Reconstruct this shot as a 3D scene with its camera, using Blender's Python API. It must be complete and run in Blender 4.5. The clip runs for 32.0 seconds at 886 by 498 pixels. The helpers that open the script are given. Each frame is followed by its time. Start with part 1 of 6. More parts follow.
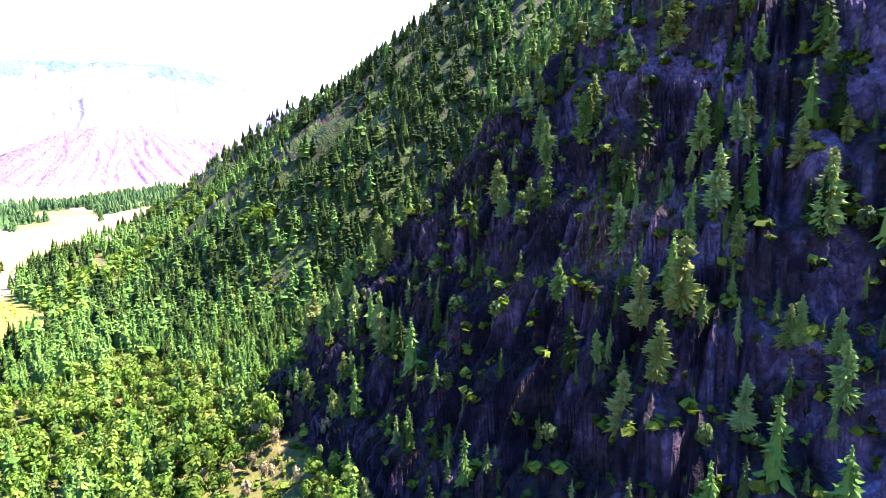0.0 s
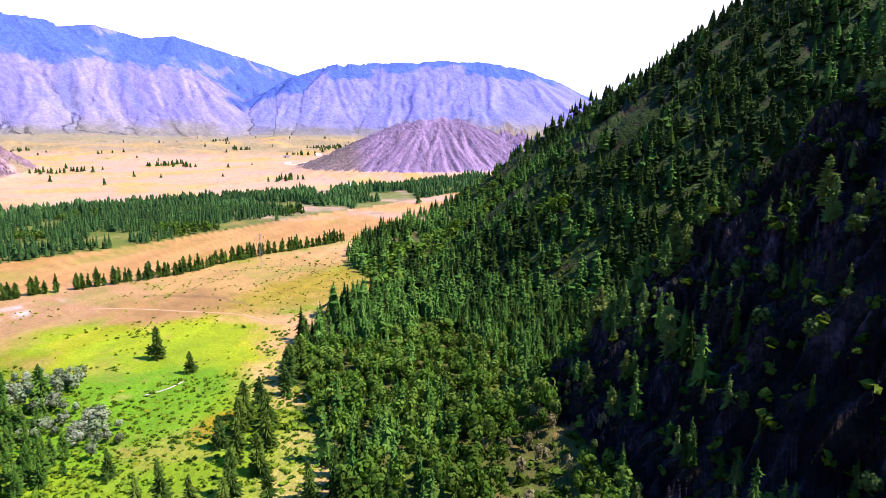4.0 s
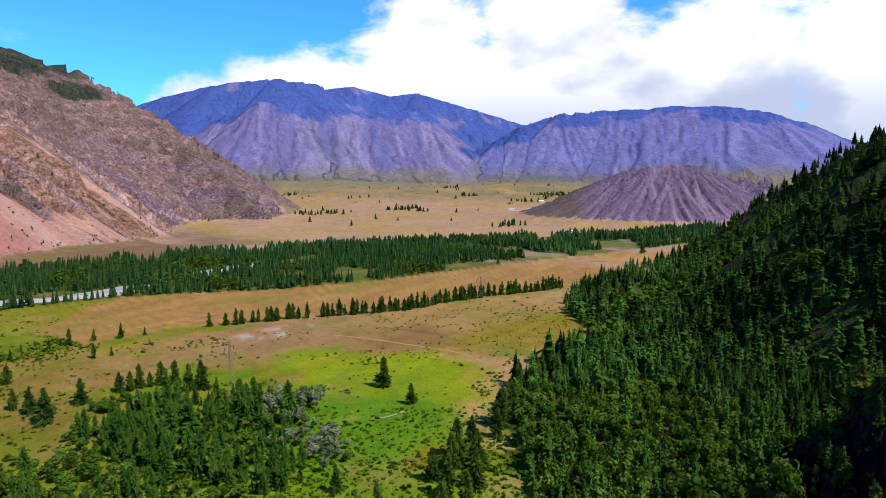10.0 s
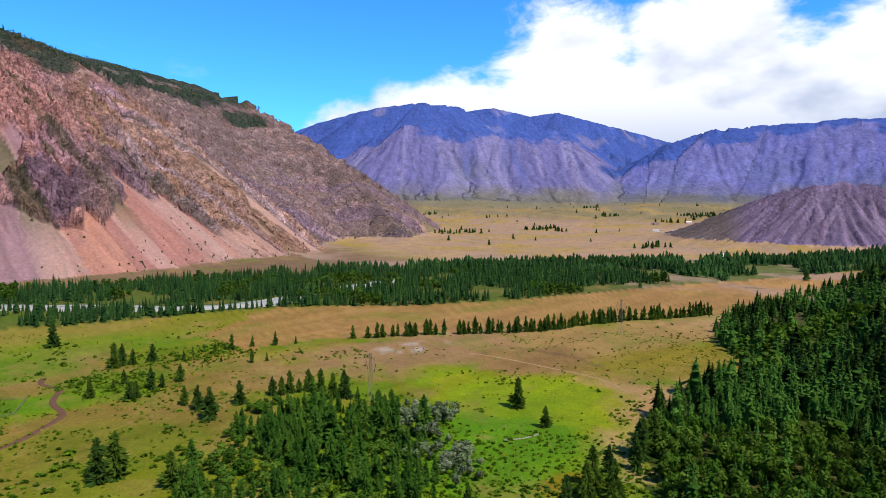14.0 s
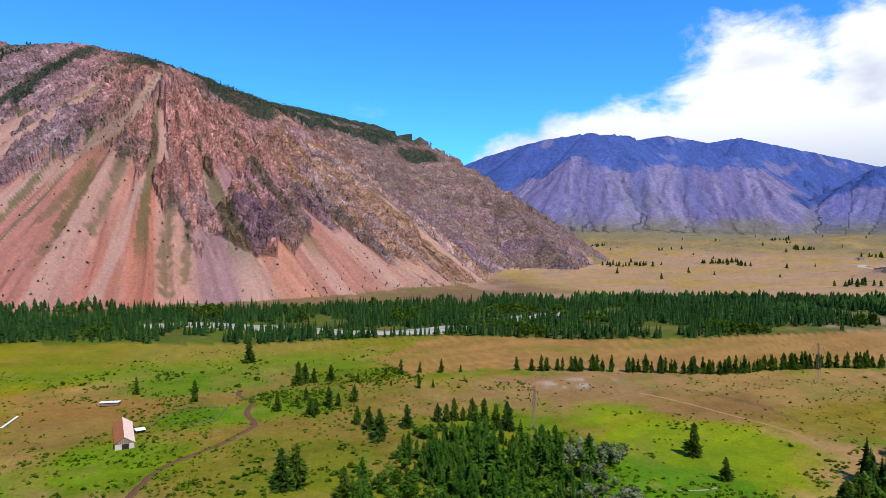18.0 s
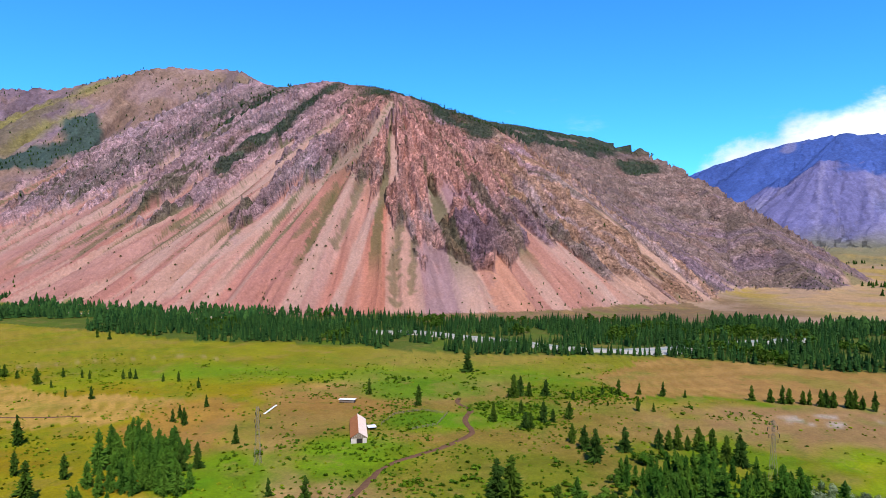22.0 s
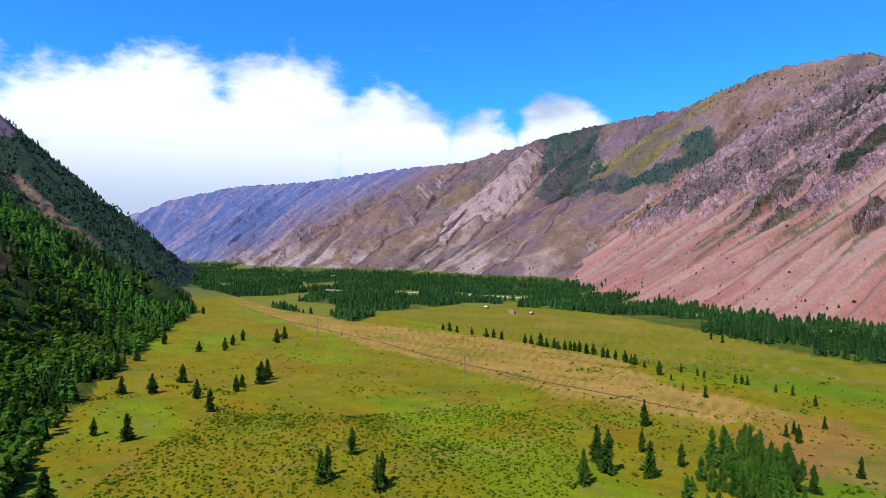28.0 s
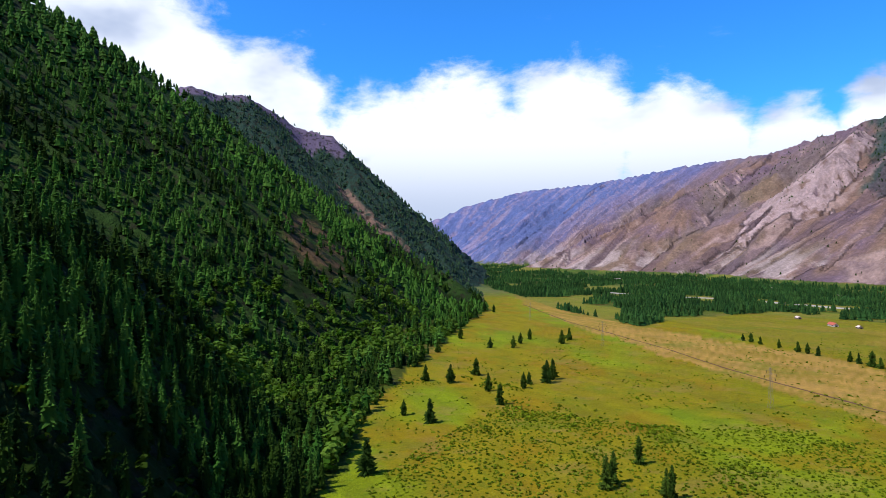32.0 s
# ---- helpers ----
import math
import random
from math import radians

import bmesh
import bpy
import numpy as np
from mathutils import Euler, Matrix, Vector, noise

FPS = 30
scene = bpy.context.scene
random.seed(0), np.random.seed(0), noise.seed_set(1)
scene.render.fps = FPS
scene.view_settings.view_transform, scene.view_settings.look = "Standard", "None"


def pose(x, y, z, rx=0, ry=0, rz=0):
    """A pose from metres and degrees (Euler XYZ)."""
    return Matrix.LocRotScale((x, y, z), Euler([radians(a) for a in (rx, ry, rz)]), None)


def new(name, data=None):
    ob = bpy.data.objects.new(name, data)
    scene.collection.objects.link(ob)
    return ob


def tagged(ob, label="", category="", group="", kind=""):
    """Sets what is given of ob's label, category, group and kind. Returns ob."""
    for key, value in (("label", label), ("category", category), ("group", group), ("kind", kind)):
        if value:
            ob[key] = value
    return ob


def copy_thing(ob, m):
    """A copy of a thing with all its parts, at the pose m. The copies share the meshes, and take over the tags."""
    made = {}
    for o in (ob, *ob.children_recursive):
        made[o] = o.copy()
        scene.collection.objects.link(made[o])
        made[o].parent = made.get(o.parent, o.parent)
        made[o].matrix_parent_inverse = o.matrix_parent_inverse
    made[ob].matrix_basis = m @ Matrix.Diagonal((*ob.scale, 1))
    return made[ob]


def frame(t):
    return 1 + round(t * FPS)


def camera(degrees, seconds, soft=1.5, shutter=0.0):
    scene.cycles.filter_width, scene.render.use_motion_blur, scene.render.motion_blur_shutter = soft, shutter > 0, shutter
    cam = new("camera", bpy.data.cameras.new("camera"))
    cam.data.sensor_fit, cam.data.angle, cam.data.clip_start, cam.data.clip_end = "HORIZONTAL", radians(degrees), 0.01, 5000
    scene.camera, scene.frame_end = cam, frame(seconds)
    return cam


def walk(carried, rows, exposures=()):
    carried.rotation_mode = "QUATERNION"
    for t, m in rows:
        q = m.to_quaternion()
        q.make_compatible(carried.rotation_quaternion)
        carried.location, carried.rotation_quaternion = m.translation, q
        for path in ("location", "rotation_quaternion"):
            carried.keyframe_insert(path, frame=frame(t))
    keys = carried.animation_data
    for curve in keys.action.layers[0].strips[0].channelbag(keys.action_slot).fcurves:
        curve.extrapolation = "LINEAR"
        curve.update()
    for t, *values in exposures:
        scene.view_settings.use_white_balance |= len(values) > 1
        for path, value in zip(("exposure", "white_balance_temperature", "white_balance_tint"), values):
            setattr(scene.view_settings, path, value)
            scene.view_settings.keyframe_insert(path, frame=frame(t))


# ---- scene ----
# ---- camera: a drone that hangs 90 m over the valley floor and turns ----
H = 90.0
TURN = [
    (0.0, -0.03, -9.90), (0.5, 5.04, -9.98), (1.0, 11.23, -10.05), (1.5, 14.68, -10.03), (2.0, 17.11, -10.03),
    (2.5, 19.33, -10.12), (4.5, 29.03, -10.77), (5.0, 32.36, -10.89), (5.5, 37.60, -11.09), (6.0, 42.11, -11.21),
    (6.5, 44.71, -11.31), (7.0, 45.82, -11.48), (7.5, 46.31, -11.32), (8.0, 46.61, -10.18), (8.5, 46.81, -8.96),
    (9.0, 46.71, -7.67), (9.5, 46.51, -6.49), (10.0, 46.31, -6.42), (10.5, 46.11, -6.34), (11.0, 47.91, -6.32),
    (11.5, 50.71, -6.36), (12.0, 51.80, -6.41), (12.5, 52.10, -6.07), (13.0, 52.20, -5.36), (13.5, 52.60, -4.71),
    (14.0, 58.77, -4.64), (14.5, 63.14, -4.69), (16.5, 65.22, -2.86), (17.0, 66.41, -2.18), (17.5, 70.57, -1.81),
    (18.0, 73.73, -1.79), (18.5, 77.38, -1.68), (19.0, 81.03, -1.66), (19.5, 81.72, -1.64), (20.0, 84.38, -1.58),
    (20.5, 87.34, -1.56), (21.0, 89.80, -1.23), (21.5, 91.77, -0.59), (22.0, 93.15, -0.45), (22.5, 98.87, -0.36),
    (23.0, 109.03, -0.33), (23.5, 117.43, -0.28), (24.0, 124.36, -0.13), (24.5, 128.05, -0.11), (26.5, 135.94,
    0.11), (27.0, 141.86, 0.09), (27.5, 144.35, 0.16), (28.0, 144.95, 0.12), (28.5, 144.96, 0.22), (29.0, 147.38,
    0.16), (29.5, 151.61, 0.24), (30.0, 156.45, 0.21), (30.5, 161.99, 0.27), (31.0, 166.93, 0.31), (31.5, 168.97,
    0.28), (32.0, 170.38, 0.33),
]
cam = camera(70.2, 32.0, soft=0.45)
walk(cam, [(t, pose(0, 0, H, 90 + p, 0, y)) for t, y, p in TURN],
     exposures=[(0.0, 3.75, 6050, 52), (1.0, 3.15, 6050, 47), (2.5, 2.35, 6000, 39), (5.0, 1.55, 6100, 28), (7.0, 1.3, 6100, 24), (8.0, 1.2, 6100, 20),
                (9.0, 0.92, 6150, 17), (10.0, 0.52, 6300, 13), (13.0, 0.49, 6250, 11), (17.0, 0.44, 6350, 9), (19.0, 0.4, 6300, 9), (22.0, 0.6, 6150, 8),
                (24.0, 0.68, 6000, 8), (26.5, 0.5, 5900, 8), (28.0, 0.38, 5850, 8), (32.0, 0.4, 5950, 10)])

# ---- light: high summer sun from behind the eastern hill, blue sky with cumulus ----
SUN_AZ, SUN_EL = 75.0, 52.0          # clockwise from +y, degrees
sun_way = Vector((math.sin(radians(SUN_AZ)) * math.cos(radians(SUN_EL)),
                  math.cos(radians(SUN_AZ)) * math.cos(radians(SUN_EL)), math.sin(radians(SUN_EL))))
sun = new("sun", bpy.data.lights.new("sun", "SUN"))
sun.data.energy, sun.data.angle, sun.data.color = 5.0, radians(0.53), (1.0, 0.95, 0.87)
sun.rotation_mode = "QUATERNION"
sun.rotation_quaternion = sun_way.to_track_quat("Z", "Y")


class Nodes:
    """A small helper to write node trees in a few words."""

    def __init__(self, tree):
        self.tree = tree

    def add(self, kind, ins=None, **props):
        n = self.tree.nodes.new(kind)
        for k, v in props.items():
            setattr(n, k, v)
        for k, v in (ins or {}).items():
            if isinstance(v, bpy.types.NodeSocket):
                self.tree.links.new(v, n.inputs[k])
            else:
                n.inputs[k].default_value = v
        return n

    def math(self, op, a, b=0.0, c=0.0):
        return self.add("ShaderNodeMath", {0: a, 1: b, 2: c}, operation=op).outputs[0]

    def noise(self, vec, scale, detail=4.0, rough=0.55, dist=0.0):
        return self.add("ShaderNodeTexNoise", {"Vector": vec, "Scale": scale, "Detail": detail,
                                               "Roughness": rough, "Distortion": dist}).outputs["Fac"]

    def ramp(self, fac, lo, hi):
        return self.add("ShaderNodeMapRange", {0: fac, 1: lo, 2: hi, 3: 0.0, 4: 1.0},
                        interpolation_type="SMOOTHSTEP").outputs[0]

    def mix(self, fac, a, b, how="MIX"):
        n = self.add("ShaderNodeMix", None, data_type="RGBA", blend_type=how)
        for k, v in ((0, fac), (6, a), (7, b)):
            if isinstance(v, bpy.types.NodeSocket):
                self.tree.links.new(v, n.inputs[k])
            else:
                n.inputs[k].default_value = v
        return n.outputs[2]


def heading(az, el):
    a, e = radians(az), radians(el)
    return (-math.sin(a) * math.cos(e), math.cos(a) * math.cos(e), math.sin(e))


def make_sky():
    w = bpy.data.worlds.new("sky")
    w.use_nodes = True
    scene.world = w
    w.node_tree.nodes.clear()
    n = Nodes(w.node_tree)
    sky = n.add("ShaderNodeTexSky", None, sky_type="NISHITA", sun_disc=False, sun_elevation=radians(SUN_EL),
                sun_rotation=radians(SUN_AZ), altitude=1200.0, air_density=1.0, dust_density=0.4, ozone_density=2.5)
    way = n.add("ShaderNodeTexCoord").outputs["Generated"]
    # banks of cumulus: (azimuth, elevation, half width in degrees)
    banks = [(36, 7, 13), (47, 7, 11), (58, 4, 9), (66, 3, 6), (24, 6, 11), (8, 7, 15), (-14, 11, 17),
             (135, 9, 5), (150, 8, 8), (159, 9, 9), (168, 8, 9), (177, 7, 9), (186, 10, 9), (195, 13, 9), (203, 17, 8), (141, 8, 5)]
    best = None
    for az, el, half in banks:
        d = n.add("ShaderNodeVectorMath", {0: way, 1: heading(az, el)}, operation="DISTANCE").outputs["Value"]
        v = n.math("SUBTRACT", 1.0, n.math("DIVIDE", d, 2 * math.sin(radians(half / 2))))
        best = v if best is None else n.math("MAXIMUM", best, v)
    flat = n.add("ShaderNodeMapping", {"Vector": way, "Scale": (1.0, 1.0, 1.9)}).outputs[0]
    puff = n.noise(flat, 7.0, 9.0, 0.6, 0.2)
    mask = n.ramp(n.math("ADD", best, n.math("MULTIPLY", n.math("SUBTRACT", puff, 0.5), 1.25)), 0.04, 0.36)
    # thin wisps over the rest
    wisp = n.ramp(n.noise(n.add("ShaderNodeMapping", {"Vector": way, "Scale": (1.0, 1.0, 3.5)}).outputs[0], 4.0, 8.0, 0.62), 0.62, 0.85)
    mask = n.math("MAXIMUM", mask, n.math("MULTIPLY", wisp, 0.25))
    grey = n.ramp(n.noise(flat, 3.0, 5.0, 0.5), 0.5, 0.68)
    low = n.ramp(n.add("ShaderNodeSeparateXYZ", {0: way}).outputs[2], 0.19, 0.05)
    grey = n.math("MAXIMUM", grey, n.math("MULTIPLY", low, 0.85))
    cloud = n.mix(grey, (12.6, 12.7, 13.1, 1), (5.8, 6.6, 8.5, 1))
    blue = n.mix(1.0, sky.outputs[0], (0.54, 1.66, 2.8, 1), "MULTIPLY")
    col = n.mix(mask, blue, cloud)
    bg = n.add("ShaderNodeBackground", {"Color": col, "Strength": 0.066})
    n.tree.links.new(bg.outputs[0], n.add("ShaderNodeOutputWorld").inputs[0])


make_sky()

# ---- materials ----


def material(name, rough=0.9, bump=None, tone=None, attr="Col", base=None, spec=0.2, metal=0.0):
    """base or the colour attribute, varied by tone = [(scale, strength)], with bump = [(scale, height in metres)]."""
    m = bpy.data.materials.new(name)
    m.use_nodes = True
    m.node_tree.nodes.clear()
    n = Nodes(m.node_tree)
    at = n.add("ShaderNodeTexCoord").outputs["Object"]
    if base is None:
        col = n.add("ShaderNodeAttribute", None, attribute_name=attr).outputs["Color"]
    else:
        col = n.add("ShaderNodeRGB").outputs[0]
        col.default_value = (*base, 1)
    for scale, strength in tone or []:
        f = n.math("MULTIPLY_ADD", n.noise(at, scale, 5.0, 0.6), 2 * strength, 1 - strength)
        v = n.add("ShaderNodeCombineXYZ", {0: f, 1: f, 2: f}).outputs[0]
        col = n.mix(1.0, col, v, "MULTIPLY")
    b = n.add("ShaderNodeBsdfPrincipled", {"Base Color": col, "Roughness": rough, "Specular IOR Level": spec, "Metallic": metal})
    last = None
    for scale, height in bump or []:
        node = n.add("ShaderNodeBump", {"Strength": 1.0, "Distance": height, "Height": n.noise(at, scale, 5.0, 0.6)})
        if last is not None:
            n.tree.links.new(last, node.inputs["Normal"])
        last = node.outputs[0]
    if last is not None:
        n.tree.links.new(last, b.inputs["Normal"])
    n.tree.links.new(b.outputs[0], n.add("ShaderNodeOutputMaterial").inputs[0])
    return m


def land_material(name, rock, grain, mottle=None, dark=0.62, blend=0.75, ribs=()):
    """Soil, turf, scree or rock in the sheet's own colours. Alpha says how rocky a spot is.
    rock: (size in metres, relief in metres), grain: the same for the fine relief, mottle: other colours in patches,
    ribs: [(width, length, contrast, relief)] of ribs and runnels down the fall line."""
    m = bpy.data.materials.new(name)
    m.use_nodes = True
    m.node_tree.nodes.clear()
    n = Nodes(m.node_tree)
    at = n.add("ShaderNodeTexCoord").outputs["Object"]
    a = n.add("ShaderNodeAttribute", None, attribute_name="Col")
    col, bare = a.outputs["Color"], a.outputs["Alpha"]
    big = n.add("ShaderNodeTexNoise", {"Vector": at, "Scale": 1.0 / rock[0], "Detail": 9.0, "Roughness": 0.62, "Distortion": 0.6}).outputs["Fac"]
    cleft = n.math("SUBTRACT", 1.0, n.math("MULTIPLY", n.math("ABSOLUTE", n.math("SUBTRACT", big, 0.5)), 5.0))
    small = n.noise(at, 1.0 / grain[0], 6.0, 0.65)
    for spot, colour, lo, hi in mottle or []:
        col = n.mix(n.math("MULTIPLY", n.ramp(n.noise(at, 1.0 / spot, 7.0, 0.62), lo, hi), blend), col, (*colour, 1))
    # clefts darkened as if shaded, and a grain of lighter and darker stones or tufts
    f = n.math("MULTIPLY_ADD", n.math("MULTIPLY", cleft, bare), -0.5, 1.16)
    g = n.math("MULTIPLY", n.math("MULTIPLY_ADD", small, 2.6, -0.3), n.math("MULTIPLY_ADD", n.noise(at, 3.1 / rock[0], 6.0, 0.7), 1.6, 0.2))
    g = n.math("MULTIPLY_ADD", n.math("SUBTRACT", g, 1.0), n.math("MULTIPLY_ADD", bare, 0.75, 0.25), 1.0)
    f = n.math("MULTIPLY", f, g)
    relief = None
    fall = n.add("ShaderNodeAttribute", None, attribute_name="Fall").outputs["Vector"] if ribs else None
    for width, length, contrast, height in ribs:
        sway = n.add("ShaderNodeTexNoise", {"Vector": at, "Scale": 0.28 / width, "Detail": 5.0, "Roughness": 0.6}).outputs["Color"]
        sway = n.add("ShaderNodeVectorMath", {0: sway, 1: (0.5, 0.5, 0.5)}, operation="SUBTRACT").outputs[0]
        sway = n.add("ShaderNodeVectorMath", {0: sway, 1: (6.0 * width, 6.0 * width, 0.0)}, operation="MULTIPLY").outputs[0]
        bent = n.add("ShaderNodeVectorMath", {0: fall, 1: sway}, operation="ADD").outputs[0]
        way = n.add("ShaderNodeMapping", {"Vector": bent, "Scale": (1.0 / width, 1.0 / length, 0.0)}).outputs[0]
        rib = n.noise(way, 1.0, 7.0, 0.66, 0.5)
        f = n.math("MULTIPLY", f, n.math("MULTIPLY_ADD", n.math("SUBTRACT", rib, 0.5), n.math("MULTIPLY_ADD", bare, 1.4 * contrast, 0.7 * contrast), 1.0))
        raised = n.math("MULTIPLY", rib, n.math("MULTIPLY_ADD", bare, 0.8 * height, 0.2 * height))
        relief = raised if relief is None else n.math("ADD", relief, raised)
    f = n.math("MULTIPLY", n.math("MAXIMUM", f, 0.12), dark)
    col = n.mix(1.0, col, n.add("ShaderNodeCombineXYZ", {0: f, 1: f, 2: f}).outputs[0], "MULTIPLY")
    b = n.add("ShaderNodeBsdfPrincipled", {"Base Color": col, "Roughness": 0.95, "Specular IOR Level": 0.06})
    h = n.math("ADD", n.math("MULTIPLY", n.math("MULTIPLY", n.math("SUBTRACT", big, n.math("MULTIPLY", cleft, 0.3)), bare), rock[1]),
               n.math("MULTIPLY", small, grain[1]))
    if relief is not None:
        h = n.math("ADD", h, relief)
    bump = n.add("ShaderNodeBump", {"Strength": 1.0, "Distance": 1.0, "Height": h})
    n.tree.links.new(bump.outputs[0], b.inputs["Normal"])
    n.tree.links.new(b.outputs[0], n.add("ShaderNodeOutputMaterial").inputs[0])
    return m


M_MEADOW = land_material("meadow_turf", (14, 1.2), (1.4, 0.7), [(34, (0.33, 0.195, 0.055), 0.52, 0.66), (50, (0.11, 0.185, 0.006), 0.52, 0.64), (13, (0.36, 0.20, 0.07), 0.58, 0.7),
                         (9, (0.07, 0.12, 0.006), 0.56, 0.67)], dark=0.56, blend=0.36)
M_PLAIN = land_material("dry_plain_turf", (40, 1.5), (4, 0.7), [(90, (0.33, 0.205, 0.135), 0.46, 0.6), (30, (0.15, 0.12, 0.055), 0.57, 0.7)])
M_FOOT = land_material("olive_turf_of_the_foothills", (60, 9.0), (6, 1.2), [(140, (0.24, 0.17, 0.10), 0.5, 0.62), (45, (0.10, 0.095, 0.05), 0.57, 0.68)])
M_SCREE = land_material("scree_and_rock", (17, 11.0), (3.4, 2.2), [(60, (0.38, 0.16, 0.10), 0.52, 0.7), (26, (0.20, 0.13, 0.155), 0.6, 0.74)], blend=0.3,
                        ribs=[(16, 120, 0.6, 7.0), (6, 36, 0.45, 2.0)])
M_MOUND = land_material("ribbed_rock_of_the_mound", (22, 8.0), (4, 2.0), dark=0.5, ribs=[(15, 90, 0.9, 12.0), (5, 30, 0.4, 2.0)])
M_WEST = land_material("brown_mountain_slopes", (60, 24.0), (9, 3.0), ribs=[(40, 260, 0.75, 26.0), (13, 70, 0.6, 5.0)])
M_FAR = land_material("far_mountain_slopes", (90, 30.0), (14, 4.0), ribs=[(70, 330, 0.9, 50.0), (22, 110, 0.7, 10.0)])
M_WOODED = land_material("wooded_slope_soil", (5, 4.5), (1.0, 0.5), [(12, (0.035, 0.026, 0.016), 0.5, 0.62)])


def leaf_material(name, through_light):
    """Needles and leaves: matt, and letting some sun through."""
    m = material(name, 0.8, None, [(0.7, 0.3)], spec=0.03)
    n = Nodes(m.node_tree)
    b = next(k for k in n.tree.nodes if k.type == "BSDF_PRINCIPLED")
    col = n.mix(1.0, b.inputs["Base Color"].links[0].from_socket, (0.61, 0.61, 0.42, 1), "MULTIPLY")
    n.tree.links.new(col, b.inputs["Base Color"])
    glow = n.add("ShaderNodeBsdfTranslucent", {"Color": n.mix(1.0, col, (1.5, 1.6, 0.6, 1), "MULTIPLY")})
    both = n.add("ShaderNodeMixShader", {0: through_light, 1: b.outputs[0], 2: glow.outputs[0]})
    out = next(k for k in n.tree.nodes if k.type == "OUTPUT_MATERIAL")
    n.tree.links.new(both.outputs[0], out.inputs[0])
    return m


M_LEAF = leaf_material("leaves_and_larch_needles", 0.27)
M_NEEDLE = leaf_material("spruce_needles", 0.08)
M_BARK = material("bark", 0.9, [(3.0, 0.05)], [(2.0, 0.3)], base=(0.09, 0.06, 0.045))

# ---- the lie of the land ----


def lattice(ix, iy, seed):
    with np.errstate(over="ignore"):
        h = ix.astype(np.int64) * 374761393 + iy.astype(np.int64) * 668265263 + seed * 1442695041
        h = (h ^ (h >> 13)) * 1274126177
        h = (h ^ (h >> 16)) & 0xFFFFFF
    return h / float(0xFFFFFF)


def vnoise(x, y, seed=0):
    ix, iy = np.floor(x), np.floor(y)
    fx, fy = x - ix, y - iy
    fx, fy = fx * fx * (3 - 2 * fx), fy * fy * (3 - 2 * fy)
    a, b = lattice(ix, iy, seed), lattice(ix + 1, iy, seed)
    c, d = lattice(ix, iy + 1, seed), lattice(ix + 1, iy + 1, seed)
    return (a + (b - a) * fx) * (1 - fy) + (c + (d - c) * fx) * fy


def fbm(x, y, octaves=4, seed=0, rough=0.5):
    """Fractal noise about zero, within -1 to 1."""
    total, amp, size = 0.0, 1.0, 0.0
    for k in range(octaves):
        total = total + amp * (vnoise(x * 2 ** k, y * 2 ** k, seed + 17 * k) * 2 - 1)
        size, amp = size + amp, amp * rough
    return total / size


def step(lo, hi, v):
    u = np.clip((v - lo) / (hi - lo), 0, 1)
    return u * u * (3 - 2 * u)


def inside(x, y, poly):
    """Which points lie in the polygon."""
    hit = np.zeros(x.shape, bool)
    for (ax, ay), (bx, by) in zip(poly, poly[1:] + poly[:1]):
        cross = (ay > y) != (by > y)
        with np.errstate(divide="ignore", invalid="ignore"):
            hit ^= cross & (x < (bx - ax) * (y - ay) / (by - ay + 1e-9) + ax)
    return hit


def crest(rows):
    """Crest points from (azimuth, distance, elevation seen from the drone)."""
    return [(-d * math.sin(radians(a)), d * math.cos(radians(a)), H + d * math.tan(radians(e))) for a, d, e in rows]


